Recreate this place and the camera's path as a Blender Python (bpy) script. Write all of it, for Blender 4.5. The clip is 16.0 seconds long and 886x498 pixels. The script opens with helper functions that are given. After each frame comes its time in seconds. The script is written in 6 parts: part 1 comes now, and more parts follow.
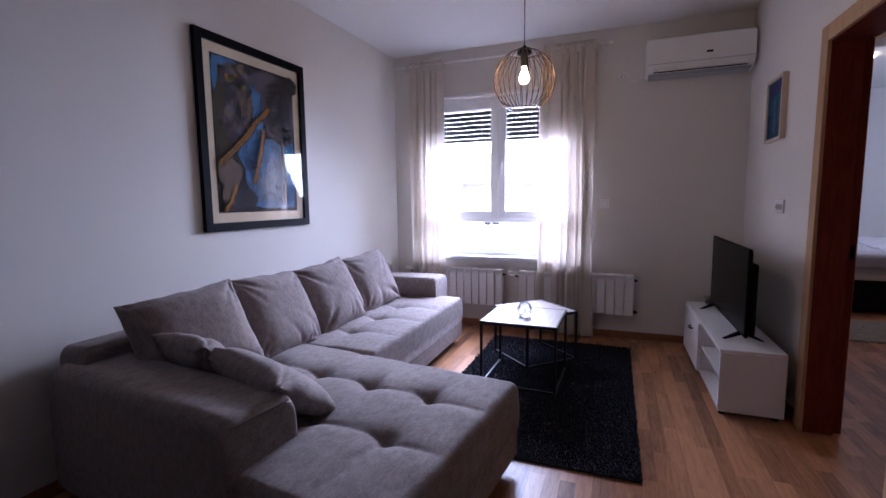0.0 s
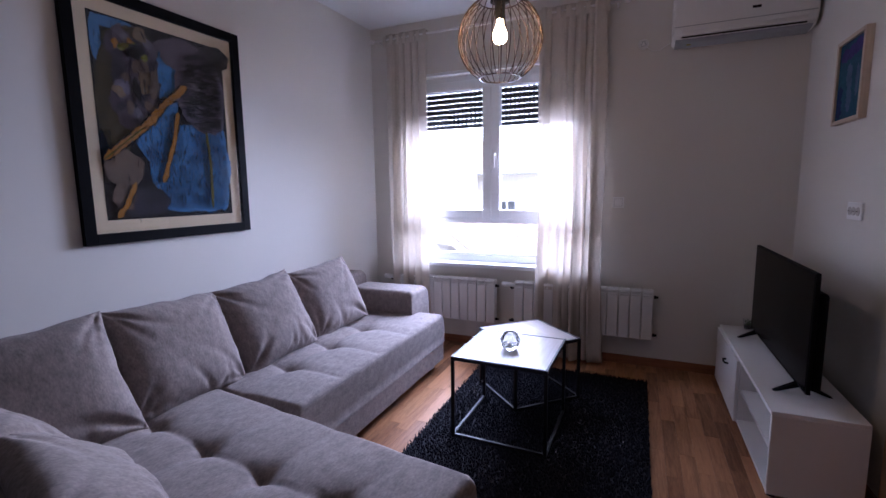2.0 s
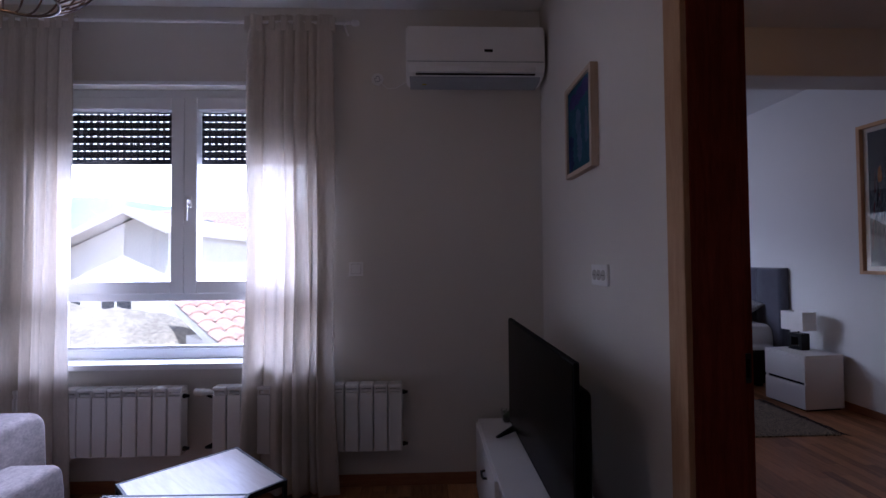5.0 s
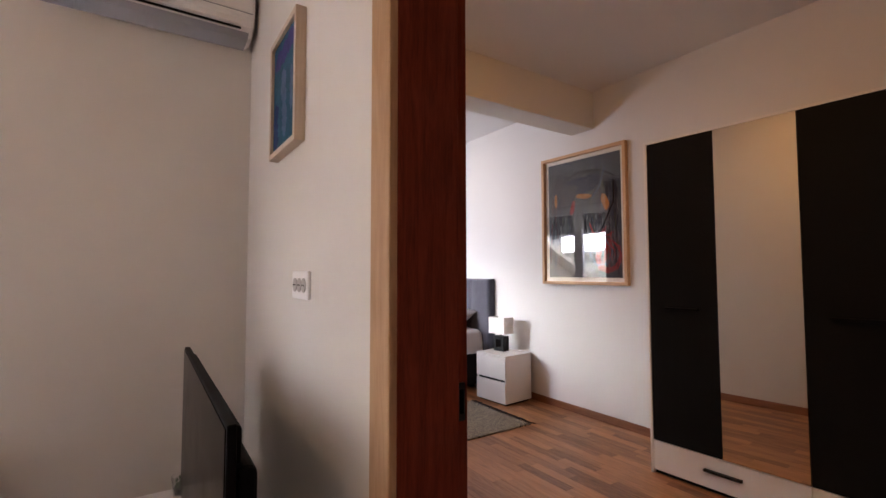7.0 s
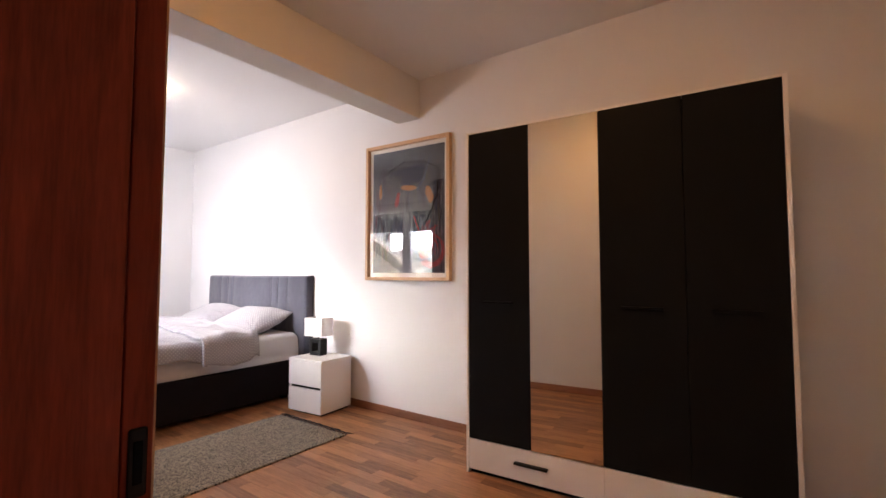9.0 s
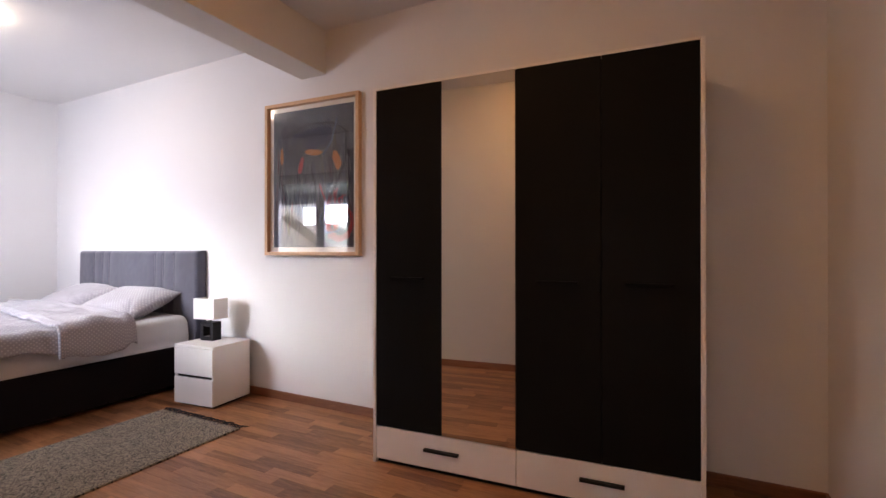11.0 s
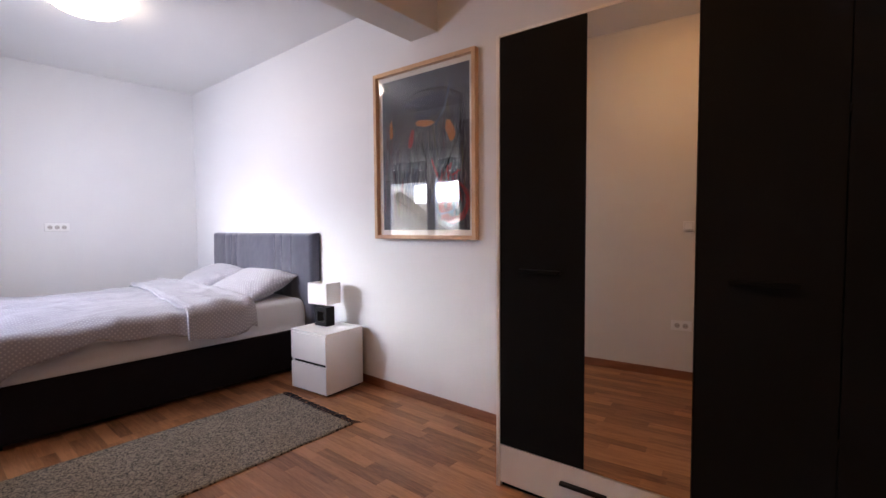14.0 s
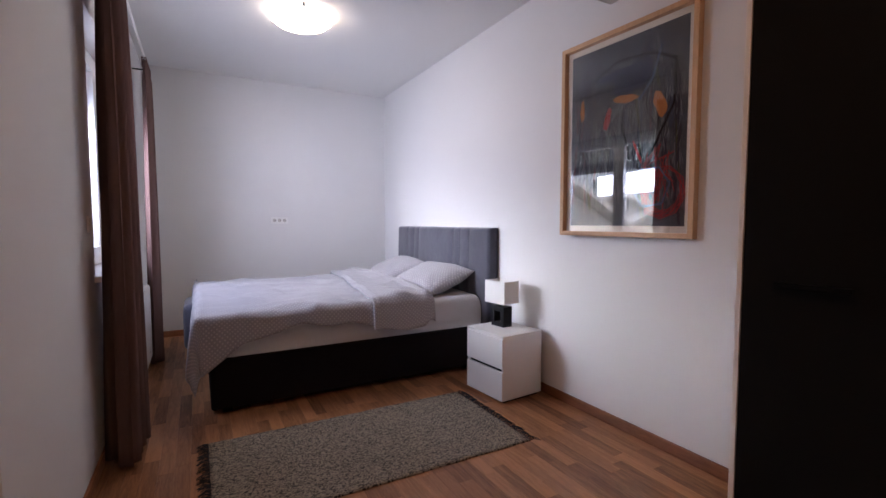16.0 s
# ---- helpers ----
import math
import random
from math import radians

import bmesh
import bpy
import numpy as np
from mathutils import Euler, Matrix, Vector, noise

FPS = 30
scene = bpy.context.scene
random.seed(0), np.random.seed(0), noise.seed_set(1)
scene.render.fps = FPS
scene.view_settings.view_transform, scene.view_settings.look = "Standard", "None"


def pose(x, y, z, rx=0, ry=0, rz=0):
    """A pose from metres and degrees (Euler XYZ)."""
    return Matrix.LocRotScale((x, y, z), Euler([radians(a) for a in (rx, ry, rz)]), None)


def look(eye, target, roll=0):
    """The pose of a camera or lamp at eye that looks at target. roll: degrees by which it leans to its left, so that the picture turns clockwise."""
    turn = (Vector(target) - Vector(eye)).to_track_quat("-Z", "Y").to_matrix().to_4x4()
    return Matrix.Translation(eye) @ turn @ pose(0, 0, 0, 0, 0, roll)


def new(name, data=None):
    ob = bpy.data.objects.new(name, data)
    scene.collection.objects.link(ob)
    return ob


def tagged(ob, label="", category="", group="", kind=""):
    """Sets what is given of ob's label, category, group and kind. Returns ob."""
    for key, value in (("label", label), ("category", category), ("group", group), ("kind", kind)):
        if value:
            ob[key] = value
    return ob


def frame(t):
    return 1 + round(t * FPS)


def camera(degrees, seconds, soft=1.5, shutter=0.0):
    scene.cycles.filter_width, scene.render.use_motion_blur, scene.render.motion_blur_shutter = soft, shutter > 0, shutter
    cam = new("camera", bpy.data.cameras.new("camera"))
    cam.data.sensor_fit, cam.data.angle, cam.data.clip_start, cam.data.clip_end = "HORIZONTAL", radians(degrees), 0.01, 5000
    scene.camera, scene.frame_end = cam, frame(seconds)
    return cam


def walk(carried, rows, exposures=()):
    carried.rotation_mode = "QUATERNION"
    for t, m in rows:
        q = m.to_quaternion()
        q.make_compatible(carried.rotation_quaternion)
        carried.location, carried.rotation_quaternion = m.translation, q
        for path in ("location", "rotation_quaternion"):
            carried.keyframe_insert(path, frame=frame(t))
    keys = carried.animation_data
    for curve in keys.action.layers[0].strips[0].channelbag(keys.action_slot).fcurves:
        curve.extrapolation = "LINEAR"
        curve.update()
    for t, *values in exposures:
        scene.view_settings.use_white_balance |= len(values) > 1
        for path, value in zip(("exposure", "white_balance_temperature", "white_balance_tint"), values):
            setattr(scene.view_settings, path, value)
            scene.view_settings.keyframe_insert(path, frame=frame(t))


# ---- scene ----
cam = camera(89.1, 16.0)

PATH = [
    (0, (0.04, -0.339, 1.318), (-0.671, 1.518, 1.103), -0.7),
    (0.5, (0.028, -0.144, 1.318), (-0.734, 1.69, 1.082), -0.6),
    (1, (0.029, 0.046, 1.342), (-0.75, 1.87, 1.088), -0.7),
    (1.5, (0.066, 0.248, 1.363), (-0.722, 2.068, 1.108), -0.8),
    (2, (0.085, 0.441, 1.379), (-0.704, 2.26, 1.12), -0.8),
    (2.5, (0.105, 0.641, 1.385), (-0.688, 2.46, 1.132), -0.8),
    (3, (0.148, 0.83, 1.375), (-0.621, 2.665, 1.168), -0.7),
    (5.5, (0.427, 1.575, 1.306), (0.786, 3.541, 1.39), -0.6),
    (6, (0.511, 1.668, 1.304), (1.129, 3.568, 1.398), -0.6),
    (6.5, (0.597, 1.776, 1.3), (1.465, 3.575, 1.398), -0.5),
    (7, (0.661, 1.874, 1.288), (1.762, 3.541, 1.391), -0.1),
    (7.5, (0.719, 1.935, 1.281), (2.003, 3.464, 1.385), -0.1),
    (8, (0.802, 1.984, 1.27), (2.228, 3.382, 1.374), -0.2),
    (8.5, (0.907, 2.036, 1.251), (2.45, 3.304, 1.359), -0.1),
    (9, (0.996, 2.052, 1.237), (2.617, 3.219, 1.344), 0.0),
    (9.5, (1.074, 2.05, 1.226), (2.75, 3.138, 1.322), -0.0),
    (10, (1.135, 2.053, 1.208), (2.864, 3.056, 1.287), -0.0),
    (12.5, (1.496, 2.288, 1.239), (3.321, 3.103, 1.184), -0.2),
    (13, (1.555, 2.349, 1.249), (3.314, 3.297, 1.175), -0.3),
    (13.5, (1.594, 2.386, 1.256), (3.25, 3.503, 1.17), -0.3),
    (14, (1.622, 2.441, 1.26), (3.155, 3.723, 1.161), -0.4),
    (14.5, (1.67, 2.519, 1.267), (3.057, 3.956, 1.159), -0.5),
    (15, (1.694, 2.587, 1.274), (2.926, 4.159, 1.16), -0.3),
    (15.5, (1.704, 2.663, 1.255), (2.789, 4.338, 1.142), -0.2),
    (16, (1.753, 2.725, 1.261), (2.71, 4.477, 1.141), -0.0),
]
EXPOSURES = [(0.0, 1.85, 5250, 19), (1.5, 1.58, 5200, 18), (3.2, 1.35, 5150, 17), (5.4, 0.6, 5100, 18), (5.8, 1.15, 5350, 16), (6.4, 2.4, 6150, 13), (7.0, 2.95, 6500, 10),
             (8.0, 3.5, 6750, 10), (9.0, 3.42, 6850, 11), (10.2, 3.08, 6550, 12), (12.5, 3.25, 6300, 13), (14.0, 3.0, 6050, 12), (16.0, 2.53, 5900, 13)]
walk(cam, [(t, look(eye, target, roll)) for t, eye, target, roll in PATH], EXPOSURES)

# ---- daylight ----
SUN_ELEVATION, SUN_BEARING = 58.0, 150.0      # degrees; the bearing runs clockwise from north (+y)
world = bpy.data.worlds.new("sky")
scene.world = world
world.use_nodes = True
wn = world.node_tree.nodes
sky = wn.new("ShaderNodeTexSky")
sky.sky_type, sky.sun_disc = "NISHITA", False
sky.sun_elevation, sky.sun_rotation = radians(SUN_ELEVATION), radians(SUN_BEARING)
sky.air_density, sky.dust_density = 1.0, 3.0
wn["Background"].inputs["Strength"].default_value = 0.15
world.node_tree.links.new(sky.outputs["Color"], wn["Background"].inputs["Color"])

sun = new("sun", bpy.data.lights.new("sun", "SUN"))
sun.data.energy, sun.data.angle, sun.data.color = 4.0, radians(0.5), (1.0, 0.95, 0.88)
_b, _e = radians(SUN_BEARING), radians(SUN_ELEVATION)
sun.matrix_world = look((30 * math.sin(_b) * math.cos(_e), 30 * math.cos(_b) * math.cos(_e), 30 * math.sin(_e)), (0, 0, 0))


def portal(x, y, z, rx, rz, w, h):
    """Guides the sky's light through a window opening; gives off nothing itself."""
    ob = new("sky_portal", bpy.data.lights.new("sky_portal", "AREA"))
    ob.data.shape, ob.data.size, ob.data.size_y = "RECTANGLE", w, h
    ob.data.cycles.is_portal = True
    ob.matrix_world = pose(x, y, z, rx, 0, rz)
    return ob


def skylight(name, x, y, z, tilt, rz, w, h, watts, spread=180):
    """The sky's light that falls slantwise into a window opening, below the shutter."""
    ob = new(name, bpy.data.lights.new(name, "AREA"))
    ob.data.shape, ob.data.size, ob.data.size_y, ob.data.energy, ob.data.color = "RECTANGLE", w, h, watts, (0.80, 0.82, 1.0)
    ob.data.spread = radians(spread)
    ob.matrix_world = pose(x, y, z, tilt, 0, rz)


skylight("skylight_living_room", -1.09, 4.64, 1.58, -58, 0, 1.66, 1.00, 44.0, 116)
skylight("skylight_bedroom", 0.88, 6.46, 1.78, -88, 106, 1.62, 0.28, 8.5, 155)
portal(-1.09, 4.42, 1.52, -90, 0, 1.64, 1.62)
portal(1.00, 6.52, 1.65, -90, 90, 1.76, 1.42)


# ---- materials ----
def nodes_of(name):
    m = bpy.data.materials.new(name)
    m.use_nodes = True
    return m, m.node_tree.nodes, m.node_tree.links, m.node_tree.nodes["Principled BSDF"]


def surface(name, colour, rough=0.6, metal=0.0, vary=0.08, scale=6.0, fine=90.0, bump=0.05, depth=0.002, stretch=(1, 1, 1), second=None, sheen=0.0, coat=0.0, spec=0.5):
    """A surface with broad and fine variation of its colour, roughness and relief."""
    m, n, l, p = nodes_of(name)
    co = n.new("ShaderNodeTexCoord")
    mp = n.new("ShaderNodeMapping")
    mp.inputs["Scale"].default_value = stretch
    l.new(co.outputs["Object"], mp.inputs["Vector"])
    big = n.new("ShaderNodeTexNoise")
    big.inputs["Scale"].default_value, big.inputs["Detail"].default_value = scale, 4
    small = n.new("ShaderNodeTexNoise")
    small.inputs["Scale"].default_value, small.inputs["Detail"].default_value = fine, 3
    for t in (big, small):
        l.new(mp.outputs["Vector"], t.inputs["Vector"])
    mix = n.new("ShaderNodeMix")
    mix.data_type = "RGBA"
    a = colour
    b = second or tuple(c * (1 - vary * 2) for c in colour)
    mix.inputs[6].default_value, mix.inputs[7].default_value = (*a, 1), (*b, 1)
    blend = n.new("ShaderNodeMath")
    blend.operation = "MULTIPLY_ADD"
    l.new(small.outputs["Fac"], blend.inputs[0])
    blend.inputs[1].default_value = 0.5
    half = n.new("ShaderNodeMath")
    half.operation = "MULTIPLY"
    half.inputs[1].default_value = 0.5
    l.new(big.outputs["Fac"], half.inputs[0])
    l.new(half.outputs[0], blend.inputs[2])
    ramp = n.new("ShaderNodeMapRange")
    ramp.inputs["From Min"].default_value, ramp.inputs["From Max"].default_value = 0.3, 0.7
    l.new(blend.outputs[0], ramp.inputs["Value"])
    l.new(ramp.outputs[0], mix.inputs[0])
    l.new(mix.outputs[2], p.inputs["Base Color"])
    rr = n.new("ShaderNodeMapRange")
    rr.inputs["To Min"].default_value, rr.inputs["To Max"].default_value = max(rough - 0.06, 0.02), min(rough + 0.06, 1)
    l.new(big.outputs["Fac"], rr.inputs["Value"])
    l.new(rr.outputs[0], p.inputs["Roughness"])
    p.inputs["Metallic"].default_value = metal
    p.inputs["Sheen Weight"].default_value = sheen
    p.inputs["Coat Weight"].default_value = coat
    p.inputs["Specular IOR Level"].default_value = spec
    if bump:
        bp = n.new("ShaderNodeBump")
        bp.inputs["Strength"].default_value, bp.inputs["Distance"].default_value = bump, depth
        l.new(blend.outputs[0], bp.inputs["Height"])
        l.new(bp.outputs[0], p.inputs["Normal"])
    return m


def oak(name, light, dark, per="object", rough=0.35, along="Y", ring=14.0, spec=0.5):
    """Wood with long grain; each piece takes its own tone and its own stretch of grain."""
    m, n, l, p = nodes_of(name)
    co = n.new("ShaderNodeTexCoord")
    if per == "island":
        own = n.new("ShaderNodeNewGeometry").outputs["Random Per Island"]
    else:
        own = n.new("ShaderNodeObjectInfo").outputs["Random"]
    shift = n.new("ShaderNodeVectorMath")
    shift.operation = "MULTIPLY_ADD"
    comb = n.new("ShaderNodeCombineXYZ")
    for k in range(3):
        l.new(own, comb.inputs[k])
    l.new(comb.outputs[0], shift.inputs[0])
    shift.inputs[1].default_value = (37.0, 71.0, 13.0)
    l.new(co.outputs["Object"], shift.inputs[2])
    mp = n.new("ShaderNodeMapping")
    mp.inputs["Scale"].default_value = {"Y": (1, 0.09, 1), "Z": (1, 1, 0.09), "X": (0.09, 1, 1)}[along]
    l.new(shift.outputs[0], mp.inputs["Vector"])
    grain = n.new("ShaderNodeTexNoise")
    grain.inputs["Scale"].default_value, grain.inputs["Detail"].default_value, grain.inputs["Distortion"].default_value = ring * 2.2, 6, 1.6
    pores = n.new("ShaderNodeTexNoise")
    pores.inputs["Scale"].default_value, pores.inputs["Detail"].default_value = ring * 18, 3
    for t in (grain, pores):
        l.new(mp.outputs["Vector"], t.inputs["Vector"])
    mix = n.new("ShaderNodeMix")
    mix.data_type = "RGBA"
    mix.inputs[6].default_value, mix.inputs[7].default_value = (*light, 1), (*dark, 1)
    total = n.new("ShaderNodeMath")
    total.operation = "MULTIPLY_ADD"
    l.new(grain.outputs["Fac"], total.inputs[0])
    total.inputs[1].default_value = 0.75
    rest = n.new("ShaderNodeMath")
    rest.operation = "MULTIPLY_ADD"
    l.new(pores.outputs["Fac"], rest.inputs[0])
    rest.inputs[1].default_value = 0.42
    tone = n.new("ShaderNodeMath")
    tone.operation = "MULTIPLY_ADD"
    l.new(own, tone.inputs[0])
    tone.inputs[1].default_value, tone.inputs[2].default_value = 0.52, -0.35
    l.new(tone.outputs[0], rest.inputs[2])
    l.new(rest.outputs[0], total.inputs[2])
    ramp = n.new("ShaderNodeMapRange")
    ramp.inputs["From Min"].default_value, ramp.inputs["From Max"].default_value = 0.2, 0.85
    l.new(total.outputs[0], ramp.inputs["Value"])
    l.new(ramp.outputs[0], mix.inputs[0])
    l.new(mix.outputs[2], p.inputs["Base Color"])
    rr = n.new("ShaderNodeMapRange")
    p.inputs["Specular IOR Level"].default_value = spec
    rr.inputs["To Min"].default_value, rr.inputs["To Max"].default_value = rough - 0.05, rough + 0.12
    l.new(grain.outputs["Fac"], rr.inputs["Value"])
    l.new(rr.outputs[0], p.inputs["Roughness"])
    bp = n.new("ShaderNodeBump")
    bp.inputs["Strength"].default_value, bp.inputs["Distance"].default_value = 0.12, 0.001
    l.new(pores.outputs["Fac"], bp.inputs["Height"])
    l.new(bp.outputs[0], p.inputs["Normal"])
    return m


def glass_sheet(name, tint=(1, 1, 1), gloss=0.05):
    """Clear sheet glass: what it does not mirror it lets straight through."""
    m, n, l, p = nodes_of(name)
    n.remove(p)
    lw = n.new("ShaderNodeLayerWeight")
    lw.inputs["Blend"].default_value = 0.5
    pw = n.new("ShaderNodeMath")
    pw.operation = "POWER"
    pw.inputs[1].default_value = 4.0
    l.new(lw.outputs["Facing"], pw.inputs[0])
    fa = n.new("ShaderNodeMath")
    fa.operation = "MULTIPLY_ADD"
    fa.inputs[1].default_value, fa.inputs[2].default_value = 0.7, gloss
    l.new(pw.outputs[0], fa.inputs[0])
    tr = n.new("ShaderNodeBsdfTransparent")
    tr.inputs["Color"].default_value = (*tint, 1)
    gl = n.new("ShaderNodeBsdfGlossy")
    gl.inputs["Roughness"].default_value = 0.0
    mx = n.new("ShaderNodeMixShader")
    l.new(fa.outputs[0], mx.inputs["Fac"])
    l.new(tr.outputs[0], mx.inputs[1])
    l.new(gl.outputs[0], mx.inputs[2])
    l.new(mx.outputs[0], n["Material Output"].inputs["Surface"])
    return m


def crystal(name):
    m, n, l, p = nodes_of(name)
    p.inputs["Transmission Weight"].default_value, p.inputs["Roughness"].default_value, p.inputs["IOR"].default_value = 1.0, 0.02, 1.5
    return m


def sheer(name, colour, through_share, open_share):
    """Thin woven cloth that scatters, lets light through and shows a little of what is behind it."""
    m, n, l, p = nodes_of(name)
    n.remove(p)
    co = n.new("ShaderNodeTexCoord")
    mp = n.new("ShaderNodeMapping")
    mp.inputs["Scale"].default_value = (1, 1, 0.15)
    nz = n.new("ShaderNodeTexNoise")
    nz.inputs["Scale"].default_value, nz.inputs["Detail"].default_value = 160, 4
    l.new(co.outputs["Object"], mp.inputs["Vector"])
    l.new(mp.outputs["Vector"], nz.inputs["Vector"])
    mix = n.new("ShaderNodeMix")
    mix.data_type = "RGBA"
    mix.inputs[6].default_value, mix.inputs[7].default_value = (*colour, 1), (*[c * 0.78 for c in colour], 1)
    l.new(nz.outputs["Fac"], mix.inputs[0])
    di, tl, tr = n.new("ShaderNodeBsdfDiffuse"), n.new("ShaderNodeBsdfTranslucent"), n.new("ShaderNodeBsdfTransparent")
    l.new(mix.outputs[2], di.inputs["Color"])
    l.new(mix.outputs[2], tl.inputs["Color"])
    a, b = n.new("ShaderNodeMixShader"), n.new("ShaderNodeMixShader")
    a.inputs["Fac"].default_value, b.inputs["Fac"].default_value = through_share, open_share
    l.new(di.outputs[0], a.inputs[1])
    l.new(tl.outputs[0], a.inputs[2])
    l.new(a.outputs[0], b.inputs[1])
    l.new(tr.outputs[0], b.inputs[2])
    l.new(b.outputs[0], n["Material Output"].inputs["Surface"])
    return m


def glow(name, colour, strength):
    m, n, l, p = nodes_of(name)
    p.inputs["Base Color"].default_value = (*colour, 1)
    p.inputs["Emission Color"].default_value = (*colour, 1)
    p.inputs["Emission Strength"].default_value = strength
    return m


def dotted(name, ground, dot, step):
    """Cotton printed with rows of small dots, laid out by the cloth's own UV in metres."""
    m, n, l, p = nodes_of(name)
    uv = n.new("ShaderNodeTexCoord")
    mp = n.new("ShaderNodeMapping")
    mp.inputs["Rotation"].default_value = (0, 0, radians(45))
    l.new(uv.outputs["UV"], mp.inputs["Vector"])
    vo = n.new("ShaderNodeTexVoronoi")
    vo.voronoi_dimensions = "2D"
    vo.inputs["Scale"].default_value, vo.inputs["Randomness"].default_value = 1 / step, 0.0
    l.new(mp.outputs["Vector"], vo.inputs["Vector"])
    edge = n.new("ShaderNodeMapRange")
    edge.inputs["From Min"].default_value, edge.inputs["From Max"].default_value = 0.17, 0.27
    l.new(vo.outputs["Distance"], edge.inputs["Value"])
    mix = n.new("ShaderNodeMix")
    mix.data_type = "RGBA"
    mix.inputs[6].default_value, mix.inputs[7].default_value = (*dot, 1), (*ground, 1)
    l.new(edge.outputs[0], mix.inputs[0])
    l.new(mix.outputs[2], p.inputs["Base Color"])
    p.inputs["Roughness"].default_value, p.inputs["Sheen Weight"].default_value = 0.85, 0.2
    nz = n.new("ShaderNodeTexNoise")
    nz.inputs["Scale"].default_value, nz.inputs["Detail"].default_value = 14, 6
    l.new(uv.outputs["UV"], nz.inputs["Vector"])
    bp = n.new("ShaderNodeBump")
    bp.inputs["Strength"].default_value, bp.inputs["Distance"].default_value = 0.5, 0.012
    l.new(nz.outputs["Fac"], bp.inputs["Height"])
    l.new(bp.outputs[0], p.inputs["Normal"])
    return m


def weave(name, light, dark):
    """Flat-woven rug: short dashes of pale and dark yarn."""
    m, n, l, p = nodes_of(name)
    co = n.new("ShaderNodeTexCoord")
    mp = n.new("ShaderNodeMapping")
    mp.inputs["Scale"].default_value = (120, 330, 1)
    mp.inputs["Rotation"].default_value = (0, 0, radians(18))
    l.new(co.outputs["Object"], mp.inputs["Vector"])
    vo = n.new("ShaderNodeTexVoronoi")
    vo.inputs["Scale"].default_value, vo.inputs["Randomness"].default_value = 1.0, 0.55
    l.new(mp.outputs["Vector"], vo.inputs["Vector"])
    split = n.new("ShaderNodeSeparateColor")
    l.new(vo.outputs["Color"], split.inputs["Color"])
    cut = n.new("ShaderNodeMapRange")
    cut.inputs["From Min"].default_value, cut.inputs["From Max"].default_value = 0.36, 0.46
    l.new(split.outputs[0], cut.inputs["Value"])
    mix = n.new("ShaderNodeMix")
    mix.data_type = "RGBA"
    mix.inputs[6].default_value, mix.inputs[7].default_value = (*dark, 1), (*light, 1)
    l.new(cut.outputs[0], mix.inputs[0])
    l.new(mix.outputs[2], p.inputs["Base Color"])
    p.inputs["Roughness"].default_value = 0.95
    bp = n.new("ShaderNodeBump")
    bp.inputs["Strength"].default_value, bp.inputs["Distance"].default_value = 0.8, 0.004
    bp.invert = True
    l.new(vo.outputs["Distance"], bp.inputs["Height"])
    l.new(bp.outputs[0], p.inputs["Normal"])
    return m


M_WALL = surface("white_wall_paint", (0.70, 0.666, 0.608), 0.75, vary=0.015, scale=1.2, fine=220, bump=0.08, depth=0.001)
M_WALL_BED = surface("white_bedroom_paint", (0.73, 0.72, 0.71), 0.75, vary=0.015, scale=1.2, fine=220, bump=0.08, depth=0.001)
# Near-black, so that the unseen added walls send little light back.
M_ABSORBER = surface("bounce_absorber_dark", (0.07, 0.062, 0.055), 0.8, vary=0.02, scale=1.2, fine=220)
M_CEIL = surface("white_ceiling_paint", (0.76, 0.75, 0.73), 0.85, vary=0.015, scale=1.0, fine=200, bump=0.06, depth=0.001)
M_SUBFLOOR = surface("screed", (0.05, 0.035, 0.025), 0.9)
M_PLANK = oak("oak_plank", (0.49, 0.240, 0.112), (0.145, 0.058, 0.025), rough=0.30, spec=0.3)
M_PLANK_REST = oak("oak_plank_rest", (0.49, 0.240, 0.112), (0.145, 0.058, 0.025), per="island", rough=0.30, spec=0.3)
M_BASE = oak("oak_baseboard", (0.35, 0.148, 0.066), (0.16, 0.060, 0.026), along="Y")
M_BASE_X = oak("oak_baseboard_cross", (0.35, 0.148, 0.066), (0.16, 0.060, 0.026), along="X")
M_DOORWOOD = oak("stained_door_wood", (0.215, 0.040, 0.020), (0.036, 0.007, 0.0045), along="Z", rough=0.45, ring=16, spec=0.08)
M_CASING = oak("oak_casing", (0.52, 0.34, 0.19), (0.36, 0.20, 0.10), along="Z", rough=0.45, spec=0.2)
M_PVC = surface("white_window_plastic", (0.80, 0.80, 0.80), 0.32, vary=0.01, bump=0.0)
M_WHITE = surface("white_lacquer", (0.80, 0.78, 0.76), 0.38, vary=0.012, bump=0.02)
M_PLASTIC = surface("white_plastic", (0.83, 0.82, 0.80), 0.4, vary=0.015, bump=0.02)
M_GREYPLASTIC = surface("grey_plastic", (0.33, 0.34, 0.36), 0.45, vary=0.03)
M_SOCKETHOLE = surface("socket_shadow_plastic", (0.50, 0.47, 0.43), 0.5)
M_ENAMEL = surface("white_radiator_enamel", (0.78, 0.77, 0.75), 0.3, vary=0.012, bump=0.02)
M_SHUTTER = surface("dark_shutter_slat", (0.020, 0.022, 0.030), 0.5, vary=0.06)
M_BLACK = surface("black_steel", (0.012, 0.012, 0.014), 0.48, vary=0.1, spec=0.22)
M_BLACKMATT = surface("black_matt_laminate", (0.0115, 0.0114, 0.0124), 0.5, vary=0.08, fine=160, bump=0.03, spec=0.03)
M_SCREEN = surface("black_screen_glass", (0.003, 0.003, 0.0035), 0.20, vary=0.05, bump=0.0, spec=0.03)
